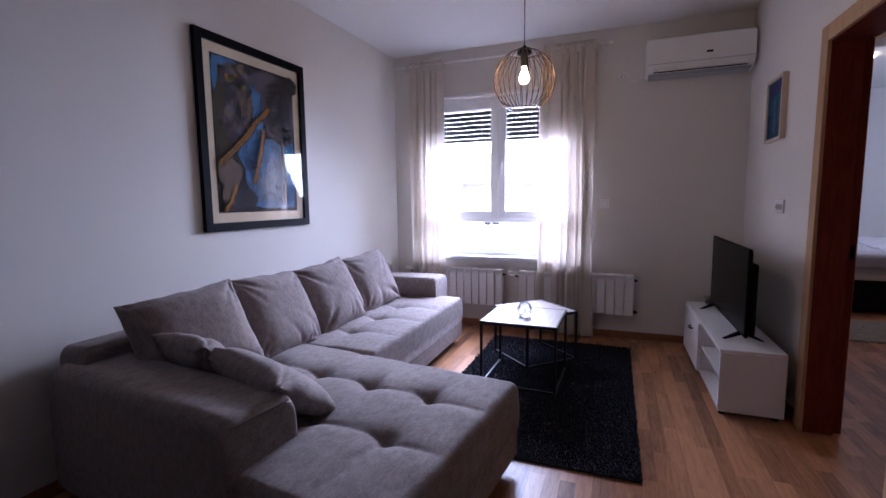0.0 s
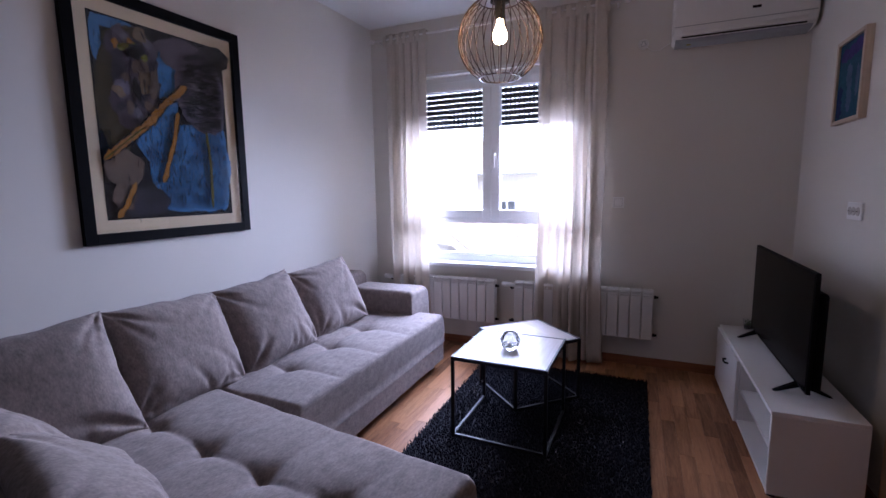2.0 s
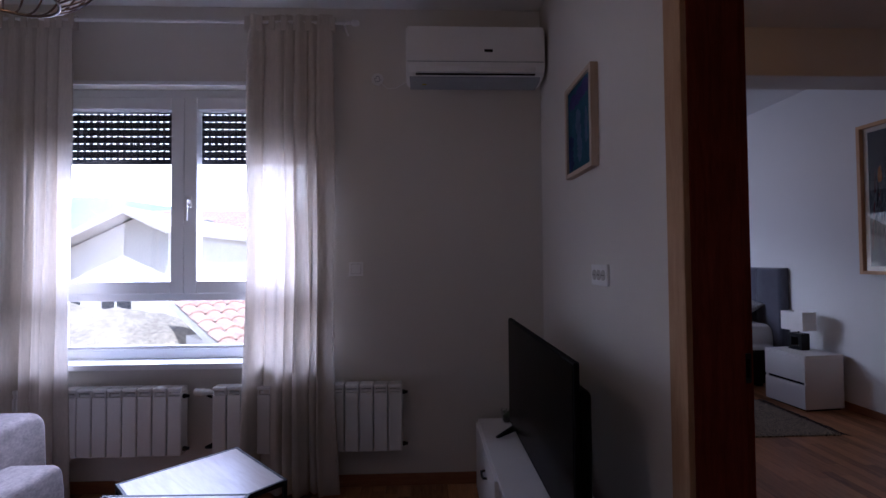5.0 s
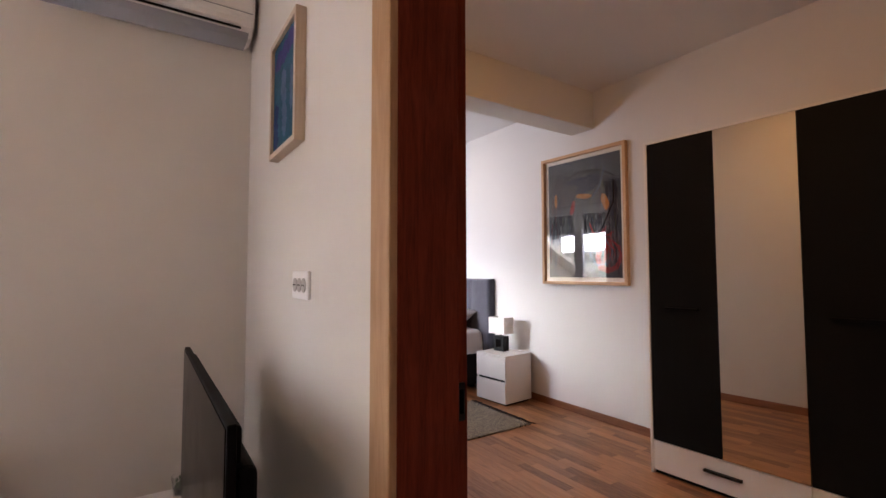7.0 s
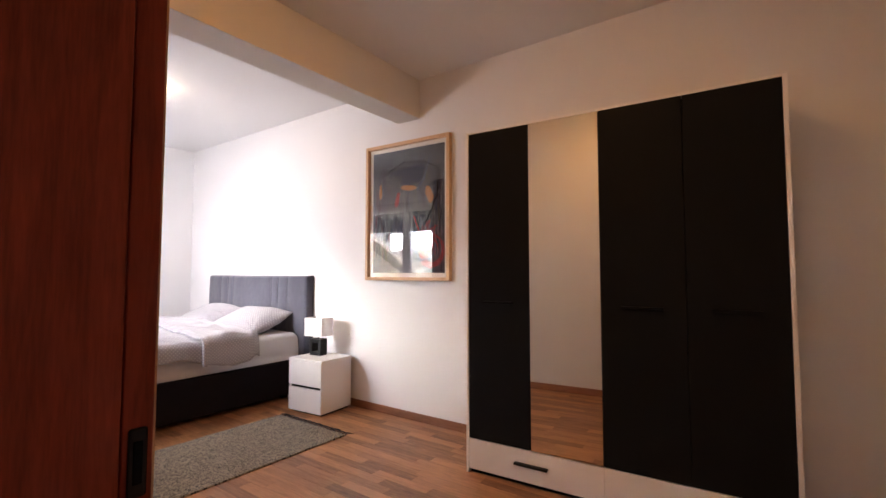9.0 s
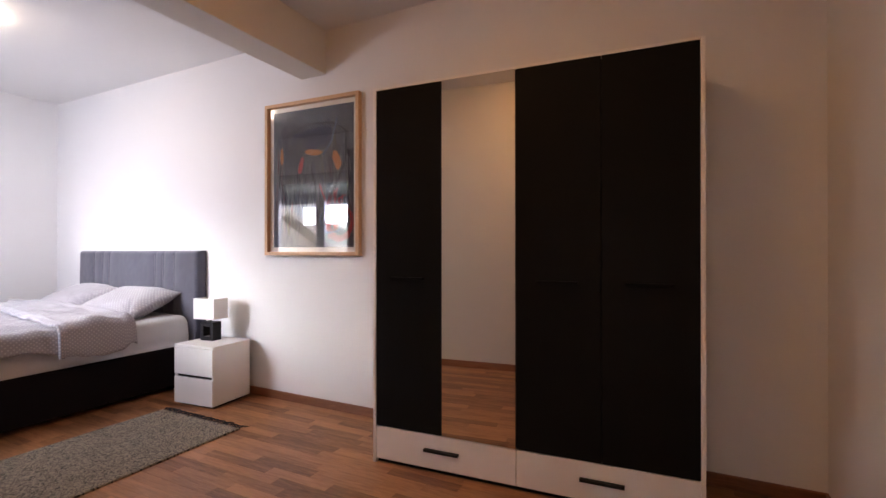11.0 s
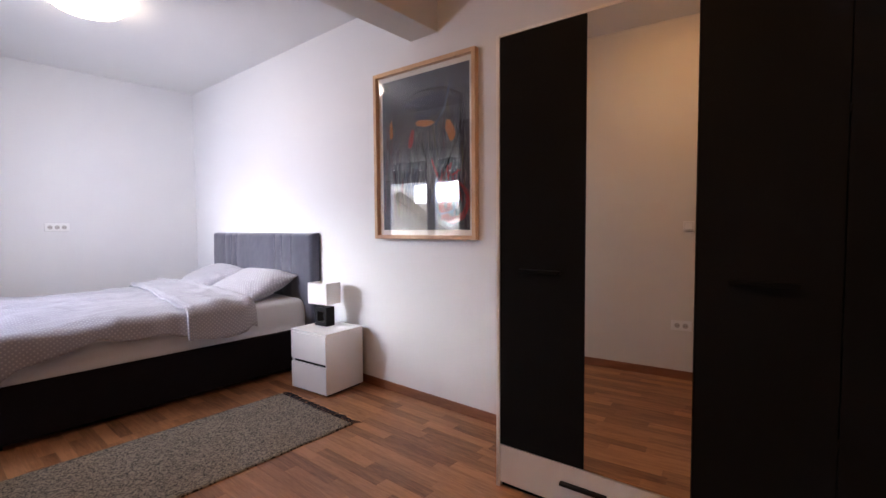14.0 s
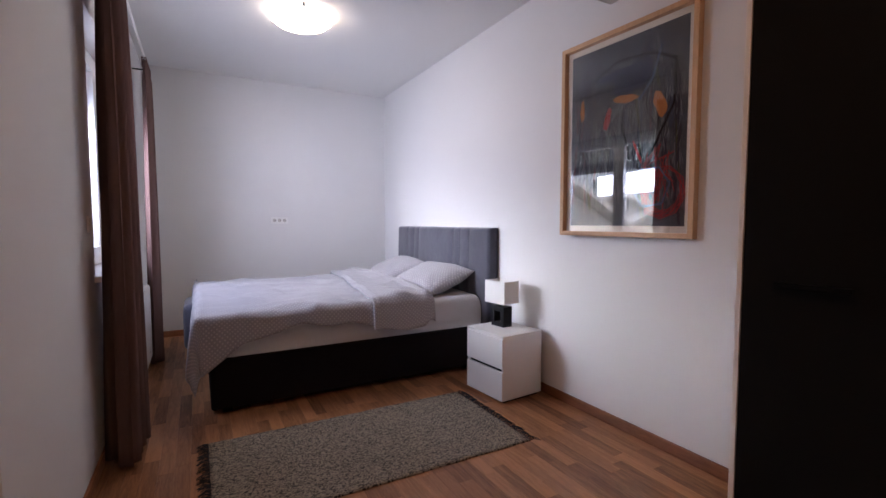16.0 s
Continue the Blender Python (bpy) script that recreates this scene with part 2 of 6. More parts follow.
M_SOFA = surface("taupe_woven_upholstery", (0.325, 0.268, 0.246), 0.95, scale=40, fine=150, vary=0.26, bump=0.6, depth=0.002, stretch=(1, 0.5, 0.7), sheen=0.12, spec=0.15)
M_SOFA_DARK = surface("taupe_upholstery_piping", (0.20, 0.17, 0.16), 0.9, fine=300, vary=0.1)
M_SHAG = surface("dark_shag_yarn", (0.026, 0.025, 0.034), 0.95, vary=0.2, scale=5, fine=60, spec=0.1)
M_SHAGBASE = surface("dark_rug_backing", (0.012, 0.011, 0.015), 0.95)
M_TABLETOP = oak("grey_oak_tabletop", (0.42, 0.36, 0.32), (0.27, 0.225, 0.20), along="Y", rough=0.34, ring=11, spec=0.3)
M_GLASS = glass_sheet("window_glass", gloss=0.05)
M_PICGLASS_CLEAR = glass_sheet("bright_picture_glass", gloss=0.065)
M_PICGLASS = glass_sheet("picture_glass", gloss=0.045)
M_CRYSTAL = crystal("cut_crystal")
M_SHEER = sheer("cream_sheer_linen", (0.88, 0.81, 0.72), 0.36, 0.19)
M_CURTB = sheer("mauve_brown_curtain", (0.24, 0.15, 0.135), 0.35, 0.02)
M_MIRROR = surface("silvered_mirror", (0.86, 0.87, 0.85), 0.0, metal=1.0, vary=0.0, bump=0.0)
for _n in M_MIRROR.node_tree.nodes:
    if _n.type == "BSDF_PRINCIPLED":
        for _l in list(_n.inputs["Roughness"].links):
            M_MIRROR.node_tree.links.remove(_l)
        _n.inputs["Roughness"].default_value = 0.0
M_BULB = glow("warm_bulb_glass", (1.0, 0.62, 0.30), 34.0)
M_DOME = glow("opal_lamp_glass", (1.0, 0.82, 0.62), 2.4)
M_DOME_WARM = glow("opal_lamp_glass_warm", (1.0, 0.49, 0.18), 2.0)
M_BRASS = surface("copper_black_wire", (0.10, 0.065, 0.045), 0.3, metal=0.9, vary=0.2)
M_FRAMEBLACK = surface("black_stained_frame", (0.006, 0.006, 0.007), 0.5, vary=0.1, bump=0.04, spec=0.05)
M_FRAMEOAK = oak("pale_oak_frame", (0.60, 0.37, 0.20), (0.42, 0.235, 0.115), along="Z", rough=0.45)
M_FRAMEPALE = oak("pale_ash_frame", (0.62, 0.50, 0.38), (0.47, 0.36, 0.26), along="Z", rough=0.5)
M_MAT = surface("cream_mount_board", (0.64, 0.53, 0.355), 0.85, vary=0.02)
M_MATWHITE = surface("off_white_mount_board", (0.72, 0.66, 0.56), 0.85, vary=0.02)
M_BED = surface("slate_velvet_upholstery", (0.060, 0.060, 0.088), 0.85, scale=7, fine=300, vary=0.12, bump=0.2, sheen=0.5)
M_BEDDARK = surface("dark_bed_base_fabric", (0.012, 0.010, 0.013), 0.95, fine=300, vary=0.12, spec=0.1)
M_STITCH = surface("grey_stitching", (0.20, 0.19, 0.21), 0.8)
M_SHEET = surface("pale_grey_fitted_sheet", (0.60, 0.60, 0.63), 0.88, scale=4, fine=90, vary=0.03, bump=0.25, depth=0.004)
M_DUVET = dotted("dotted_cotton", (0.32, 0.305, 0.33), (0.50, 0.485, 0.51), 0.021)
M_RUGB = weave("flat_woven_yarn", (0.37, 0.315, 0.245), (0.050, 0.045, 0.044))
M_FRINGE = surface("dark_fringe_yarn", (0.035, 0.035, 0.045), 0.95)
M_SHADE = surface("white_lampshade_fabric", (0.80, 0.78, 0.76), 0.85, vary=0.02, fine=260)
M_LEAF = surface("small_green_leaves", (0.06, 0.13, 0.045), 0.6, vary=0.2)
M_TERRACOTTA = surface("red_roof_tile", (0.66, 0.46, 0.38), 0.85, vary=0.2, scale=3, fine=20)
M_RENDER = surface("pale_house_render", (0.80, 0.77, 0.72), 0.9, vary=0.06, scale=1.0, fine=30)
M_BRICK = surface("orange_chimney_brick", (0.42, 0.15, 0.08), 0.9, vary=0.15, scale=4, fine=40)
M_PALEROOF = surface("pale_sheet_roof", (0.62, 0.58, 0.55), 0.8, vary=0.08, scale=2, fine=24)
M_STONE = surface("rubble_and_dry_grass", (0.50, 0.45, 0.37), 0.95, vary=0.3, scale=1.5, fine=14, bump=0.6, depth=0.05)
# Pale base and blue glow put the far haze into the hill itself.
M_HAZY_HILL = surface("haze_glow_hill", (0.17, 0.185, 0.20), 1.0, vary=0.2, scale=0.05, fine=0.6)
_p = M_HAZY_HILL.node_tree.nodes["Principled BSDF"]
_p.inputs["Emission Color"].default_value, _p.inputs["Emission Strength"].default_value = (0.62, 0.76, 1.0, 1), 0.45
M_HAZY_HILL.cycles.emission_sampling = "NONE"
M_CONCRETE = surface("grey_facade", (0.46, 0.48, 0.52), 0.85, vary=0.1, scale=0.4)
M_DARKGLASS = surface("dark_far_window", (0.05, 0.055, 0.065), 0.2, vary=0.05)


def plain(name, colour, rough=0.75):
    return surface(name, colour, rough, vary=0.22, scale=18, fine=140, bump=0.10, spec=0.12)


# ---- building helpers ----
def link_mesh(name, me, mats, parent=None, label="", smooth=False):
    for m in mats if isinstance(mats, (list, tuple)) else [mats]:
        me.materials.append(m)
    if smooth:
        me.shade_smooth()
    ob = new(name, me)
    ob.parent = parent
    if label:
        tagged(ob, label)
    return ob


def part(name, bm, material, parent=None, label="", smooth=False):
    """Links a bmesh as one mesh object under a thing or a part."""
    me = bpy.data.meshes.new(name)
    bm.normal_update()
    bm.to_mesh(me)
    bm.free()
    return link_mesh(name, me, material, parent, label, smooth)


def raw(name, verts, faces, material, parent=None, label="", smooth=True):
    me = bpy.data.meshes.new(name)
    me.from_pydata([tuple(map(float, v)) for v in verts], [], faces)
    me.update()
    return link_mesh(name, me, material, parent, label, smooth)


def thing(name, label, category, x=0, y=0, z=0, turn=0, group="", kind=""):
    ob = new(name)
    ob.empty_display_size = 0.1
    ob.matrix_world = pose(x, y, z, 0, 0, turn)
    return tagged(ob, label, category, group, kind)


def box(x0, x1, y0, y1, z0, z1, bevel=0.0, segments=2, bm=None):
    own = bmesh.new()
    bmesh.ops.create_cube(own, size=1.0)
    bmesh.ops.scale(own, vec=(x1 - x0, y1 - y0, z1 - z0), verts=own.verts)
    bmesh.ops.translate(own, vec=((x0 + x1) / 2, (y0 + y1) / 2, (z0 + z1) / 2), verts=own.verts)
    if bevel:
        bmesh.ops.bevel(own, geom=own.edges[:], offset=bevel, segments=segments, affect="EDGES", profile=0.5)
    if bm is None:
        return own
    me = bpy.data.meshes.new("tmp")
    own.to_mesh(me)
    own.free()
    bm.from_mesh(me)
    bpy.data.meshes.remove(me)
    return bm


def tube(points, radius, sides=8, bm=None, closed=False):
    """A round bar along a line of points."""
    bm = bm or bmesh.new()
    pts = [Vector(p) for p in points]
    rings = []
    for i, p in enumerate(pts):
        a = pts[i - 1] if (i > 0 or closed) else p
        b = pts[(i + 1) % len(pts)] if (i + 1 < len(pts) or closed) else p
        d = (b - a).normalized()
        q = d.to_track_quat("Z", "Y")
        rings.append([bm.verts.new(p + q @ Vector((radius * math.cos(2 * math.pi * k / sides), radius * math.sin(2 * math.pi * k / sides), 0))) for k in range(sides)])
    n = len(rings)
    for i in range(n if closed else n - 1):
        r, s = rings[i], rings[(i + 1) % n]
        for k in range(sides):
            bm.faces.new((r[k], r[(k + 1) % sides], s[(k + 1) % sides], s[k]))
    if not closed:
        bm.faces.new(rings[0][::-1])
        bm.faces.new(rings[-1])
    return bm


def lathe(profile, sides=32, bm=None, cx=0, cy=0):
    """A turned body from (radius, height) pairs."""
    bm = bm or bmesh.new()
    rings = [[bm.verts.new((cx + r * math.cos(2 * math.pi * k / sides), cy + r * math.sin(2 * math.pi * k / sides), z)) for k in range(sides)] for r, z in profile]
    for r, s in zip(rings, rings[1:]):
        for k in range(sides):
            bm.faces.new((r[k], r[(k + 1) % sides], s[(k + 1) % sides], s[k]))
    if profile[0][0] > 1e-5:
        bm.faces.new(rings[0][::-1])
    if profile[-1][0] > 1e-5:
        bm.faces.new(rings[-1])
    bmesh.ops.remove_doubles(bm, verts=bm.verts, dist=1e-6)
    return bm


def prism(outline, y0, y1, bm=None):
    """An outline in x and z, drawn out along y."""
    bm = bm or bmesh.new()
    a = [bm.verts.new((x, y0, z)) for x, z in outline]
    b = [bm.verts.new((x, y1, z)) for x, z in outline]
    n = len(a)
    for i in range(n):
        bm.faces.new((a[i], a[(i + 1) % n], b[(i + 1) % n], b[i]))
    bm.faces.new(a[::-1])
    bm.faces.new(b)
    bmesh.ops.recalc_face_normals(bm, faces=bm.faces)
    return bm


def grid_faces(nu, nv, start=0, wrap=False):
    f = []
    for i in range(nu - 1):
        for j in range(nv - 1 if not wrap else nv):
            a, b = start + i * nv + j, start + i * nv + (j + 1) % nv
            f.append((a, b, b + nv, a + nv))
    return f


def wobble(x, y, z=0.0, s=1.0):
    return noise.noise(Vector((x * s, y * s, z * s)))


# ---- the setting ----
CEIL_A, CEIL_B = 2.83, 2.91
X_E, X_EB = 1.06, 1.235          # the two faces of the wall between living room and bedroom
Y_N = 4.15
X_WB = 1.285                     # the bedroom's window wall
X_BE, Y_BN, Y_BS = 3.985, 8.45, 1.42


def structure(name, bm, mat, label, category, smooth=False):
    ob = part(name, bm, mat, None, "", smooth)
    return tagged(ob, label, category, "", "structure")


def wall_with_hole(along, u0, u1, v0, v1, z0, z1, hole):
    """A wall between u0 and u1 (along x or y), v0 to v1 thick, with one opening (ua, ub, za, zb) through it."""
    ua, ub, za, zb = hole
    bm = bmesh.new()
    for a, b, c, d in ((u0, ua, z0, z1), (ub, u1, z0, z1), (ua, ub, z0, za), (ua, ub, zb, z1)):
        if b - a > 1e-4 and d - c > 1e-4:
            if along == "x":
                box(a, b, v0, v1, c, d, bm=bm)
            else:
                box(v0, v1, a, b, c, d, bm=bm)
    bmesh.ops.remove_doubles(bm, verts=bm.verts, dist=1e-5)
    return bm


WIN_A = (-1.93, -0.25, 0.74, 2.36)      # x from, to; z from, to
WIN_B = (5.62, 7.42, 0.98, 2.36)        # y from, to; z from, to
DOOR = (1.76, 2.70, -0.02, 2.14)        # y from, to; z

structure("wall_north", wall_with_hole("x", -2.80, X_E, Y_N, 4.45, -0.06, CEIL_A + 0.1, WIN_A), M_WALL, "white painted outer wall with a window opening", "wall")
west = structure("wall_west", box(-0.2, 0, -6.0, 0.2, -0.06, CEIL_A + 0.1), M_WALL, "white painted side wall behind the sofa", "wall")
west.matrix_world = pose(-2.215, Y_N, 0, 0, 0, -1.76)
structure("wall_partition", wall_with_hole("y", Y_BS - 0.2, 4.28, X_E, X_EB, -0.06, CEIL_B + 0.1, DOOR), M_WALL, "white painted partition with a doorway", "wall")
# Two unseen dark walls, added to cut the light bounced from behind the camera.
structure("absorber_wall_south", box(-2.9, X_E, -1.9, -1.7, -0.06, CEIL_A + 0.1), M_ABSORBER, "unseen dark wall added behind the camera to soak up bounced light", "wall")
structure("absorber_wall_east", box(X_E, X_EB, -1.9, Y_BS - 0.2, -0.06, CEIL_A + 0.1), M_ABSORBER, "unseen dark side wall added to soak up bounced light", "wall")
structure("wall_bedroom_west", wall_with_hole("y", 4.28, Y_BN, 0.985, X_WB, -0.06, CEIL_B + 0.1, WIN_B), M_WALL_BED, "white painted bedroom wall with a window opening", "wall")
structure("wall_bedroom_north", box(0.985, 4.22, Y_BN, Y_BN + 0.2, -0.06, CEIL_B + 0.1), M_WALL_BED, "white painted bedroom end wall", "wall")
structure("wall_bedroom_east", box(X_BE, 4.22, Y_BS - 0.2, Y_BN, -0.06, CEIL_B + 0.1), M_WALL_BED, "white painted bedroom wall behind bed and wardrobe", "wall")
structure("wall_bedroom_south", box(X_EB, X_BE, Y_BS - 0.2, Y_BS, -0.06, CEIL_B + 0.1), M_WALL_BED, "white painted bedroom wall beside the wardrobe", "wall")
structure("ceiling_living_room", box(-2.9, X_E, -1.9, Y_N, CEIL_A, CEIL_A + 0.2), M_CEIL, "plain white ceiling", "ceiling")
structure("ceiling_bedroom", box(X_EB, X_BE, Y_BS, Y_BN, CEIL_B, CEIL_B + 0.2), M_CEIL, "plain white ceiling", "ceiling")
structure("ceiling_beam", box(X_WB, X_BE, 4.45, 4.70, 2.57, CEIL_B, 0.004), M_WALL, "white plastered beam across the bedroom ceiling", "beam")
floor = structure("floor", box(-2.9, 4.2, -1.9, 8.6, -0.16, -0.013), M_SUBFLOOR, "oak strip parquet floor with a satin varnish", "floor")


def baseboard(x0, x1, y0, y1, mat):
    ob = part("baseboard", box(x0, x1, y0, y1, 0.0, 0.068, 0.004), mat)
    return tagged(ob, "reddish brown varnished oak baseboard", "baseboard", "", "structure")


baseboard(-2.2, X_E - 0.014, Y_N - 0.014, Y_N, M_BASE_X)
baseboard(X_E - 0.014, X_E, 2.715, Y_N - 0.014, M_BASE)
baseboard(X_EB, X_EB + 0.014, 2.82, Y_N, M_BASE)
baseboard(X_EB, X_EB + 0.014, Y_BS + 0.014, 1.66, M_BASE)
baseboard(X_WB, X_WB + 0.014, Y_N, Y_BN - 0.014, M_BASE)
baseboard(X_WB, X_BE, Y_BN - 0.014, Y_BN, M_BASE_X)
baseboard(X_BE - 0.014, X_BE, Y_BS, Y_BN - 0.014, M_BASE)
baseboard(X_EB + 0.014, X_BE - 0.014, Y_BS, Y_BS + 0.014, M_BASE_X)
bw = baseboard(0, 0.014, -5.8, -0.02, M_BASE)
bw.matrix_world = pose(-2.215, Y_N, 0, 0, 0, -1.76)


# ---- the sliding door in its pocket ----
def sliding_door():
    d = thing("door_1", "open pocket sliding door, reddish stained wood with oak casing", "door", 1.15, 2.70, 0, kind="structure")
    y0, y1, zt = DOOR[0] - 2.70, 0.0, DOOR[3]
    # linings of the opening: two strips with the slot between them
    part("jamb", box(-0.095, 0.045, -0.076, y1, 0, zt, 0.002), M_DOORWOOD, d)
    part("jamb", box(0.058, 0.092, -0.040, y1, 0, zt, 0.002), M_DOORWOOD, d)
    part("jamb", box(-0.095, 0.092, y0, y0 + 0.035, 0, zt, 0.002), M_DOORWOOD, d)
    part("head_lining", box(-0.095, 0.092, y0 + 0.035, -0.077, zt - 0.035, zt, 0.002), M_DOORWOOD, d)
    leaf = part("door_leaf", box(0.046, 0.057, -0.032, 0.0, 0.0, zt - 0.04, 0.001), M_BLACKMATT, d)
    # casings on both faces of the wall
    for x0, x1, m, e, wide in ((-0.112, -0.090, M_CASING, -0.043, 0.055), (0.085, 0.099, M_CASING, 0.0, 0.118)):
        part("casing", box(x0, x1, e - 0.03, e + wide, 0, zt + 0.055, 0.003), m, d, "paler oak casing board")
        part("casing", box(x0, x1, y0 - 0.055, y0 + 0.03, 0, zt + 0.055, 0.003), m, d, "paler oak casing board")
        part("casing", box(x0, x1, y0 + 0.03, e - 0.03, zt - 0.03, zt + 0.055, 0.003), m, d, "paler oak casing board")
    plate = part("latch_plate", box(0.065, 0.085, -0.0425, -0.039, 0.975, 1.055, 0.003), M_BLACK, d, "dark recessed latch plate")
    part("latch_slot", box(0.070, 0.080, -0.0438, -0.041, 0.990, 1.040, 0.001), M_SCREEN, plate)
    return d


sliding_door()


# ---- windows ----
def window(name, label, width, z0, z1, split, shutter_to, low_pane):
    """A white plastic window, its width along x, its inner face towards -y. Its middle stands at x = 0. Two sashes
    over a fixed low pane (or none), roller shutter let down to shutter_to."""
    w = thing(name, label, "window", kind="structure")
    h = width / 2
    f = 0.06
    fr = bmesh.new()
    box(-h, -h + f, 0, 0.07, z0, z1, 0.004, bm=fr)
    box(h - f, h, 0, 0.07, z0, z1, 0.004, bm=fr)
    box(-h + f, h - f, 0, 0.07, z1 - f, z1, 0.004, bm=fr)
    box(-h + f, h - f, 0, 0.07, z0, z0 + f, 0.004, bm=fr)
    if low_pane:
        box(-h + f, h - f, 0, 0.07, split - 0.055, split, 0.004, bm=fr)
    part("window_frame", fr, M_PVC, w)
    if low_pane:
        part("window_pane", box(-h + f - 0.004, h - f + 0.004, 0.030, 0.036, z0 + f - 0.004, split - 0.051), M_GLASS, w).visible_shadow = False
        part("glazing_bead", box(-h + f, h - f, 0.012, 0.028, z0 + f, z0 + f + 0.018, 0.003), M_PVC, w)
    sz0 = split if low_pane else z0 + f
    s = 0.075
    for x0, x1 in ((-h + f - 0.012, -0.001), (0.001, h - f + 0.012)):
        sash = bmesh.new()
        a, b = sz0 - 0.012, z1 - f + 0.012
        box(x0, x0 + s, -0.016, 0.05, a, b, 0.005, bm=sash)
        box(x1 - s, x1, -0.016, 0.05, a, b, 0.005, bm=sash)
        box(x0 + s, x1 - s, -0.016, 0.05, b - s, b, 0.005, bm=sash)
        box(x0 + s, x1 - s, -0.016, 0.05, a, a + s, 0.005, bm=sash)
        so = part("sash", sash, M_PVC, w)
        part("window_pane", box(x0 + s - 0.004, x1 - s + 0.004, 0.018, 0.024, a + s - 0.004, b - s + 0.004), M_GLASS, so).visible_shadow = False
    # handle on the right-hand sash
    hz = sz0 + (z1 - sz0) * 0.44
    hb = box(-0.014, 0.014, -0.028, -0.016, hz - 0.035, hz + 0.035, 0.004)
    box(-0.010, 0.010, -0.060, -0.028, hz - 0.010, hz + 0.012, 0.003, bm=hb)
    box(-0.010, 0.010, -0.068, -0.052, hz - 0.115, hz + 0.012, 0.005, bm=hb)
    bmesh.ops.translate(hb, vec=(0.036, 0, 0), verts=hb.verts)
    part("window_handle", hb, M_WHITE, w)
    # roller shutter outside the glass: one slat after the other, hung with small gaps of light
    sh = part("roller_shutter", box(-h + 0.02, h - 0.02, 0.086, 0.10, z1 - 0.03, z1 - 0.002), M_SHUTTER, w, "dark grey roller shutter let part way down")
    pitch = 0.046
    count = int((z1 - 0.03 - shutter_to) / pitch)
    me = bpy.data.meshes.new("slat")
    sl = box(-h + 0.03, h - 0.03, -0.003, 0.003, -pitch + 0.0036, 0, 0.0009)
    # holes that let the light through between slats are left open by short bridges
    for k in range(int((width - 0.1) / 0.040)):
        box(-h + 0.05 + k * 0.040, -h + 0.05 + k * 0.040 + 0.017, -0.002, 0.002, -pitch - 0.001, -pitch + 0.0046, bm=sl)
    sl.to_mesh(me)
    sl.free()
    me.materials.append(M_SHUTTER)
    for k in range(count):
        o = new("slat", me)
        o.parent = sh
        o.location = (0, 0.093, z1 - 0.03 - k * pitch)
    part("shutter_end_rail", box(-h + 0.03, h - 0.03, 0.084, 0.102, z1 - 0.03 - count * pitch - 0.036, z1 - 0.03 - count * pitch - 0.002, 0.004), M_SHUTTER, sh)
    for x in (-h - 0.0, h - 0.03):
        part("shutter_rail", box(x, x + 0.03, 0.075, 0.112, z0, z1, 0.002), M_PVC, w)
    part("window_sill", box(-h - 0.03, h + 0.03, -0.145, 0.0, z0 - 0.032, z0 + 0.002, 0.006), M_PVC, w, "white inner sill board")
    part("outer_sill", box(-h, h, 0.07, 0.26, z0 - 0.03, z0 - 0.005, 0.004), M_GREYPLASTIC, w)
    return w


wa = window("window_1", "white double window over a fixed low pane, dark shutter half down", WIN_A[1] - WIN_A[0] - 0.004, WIN_A[2], WIN_A[3] - 0.002, 1.14, 1.955, True)
wa.matrix_world = pose((WIN_A[0] + WIN_A[1]) / 2, Y_N + 0.075, 0)
wb = window("window_2", "white double bedroom window with dark shutter part way down", WIN_B[1] - WIN_B[0] - 0.004, WIN_B[2], WIN_B[3] - 0.002, 1.05, 1.93, False)
wb.matrix_world = pose(X_WB - 0.115, (WIN_B[0] + WIN_B[1]) / 2, 0, 0, 0, 90)


def lintel_box():
    b = part("trim", box(WIN_A[0] - 0.03, WIN_A[1] + 0.03, Y_N - 0.012, Y_N + 0.0, WIN_A[3] - 0.004, WIN_A[3] + 0.022, 0.004), M_PVC)
    tagged(b, "narrow white shutter box strip over the window", "trim", "", "structure")


lintel_box()


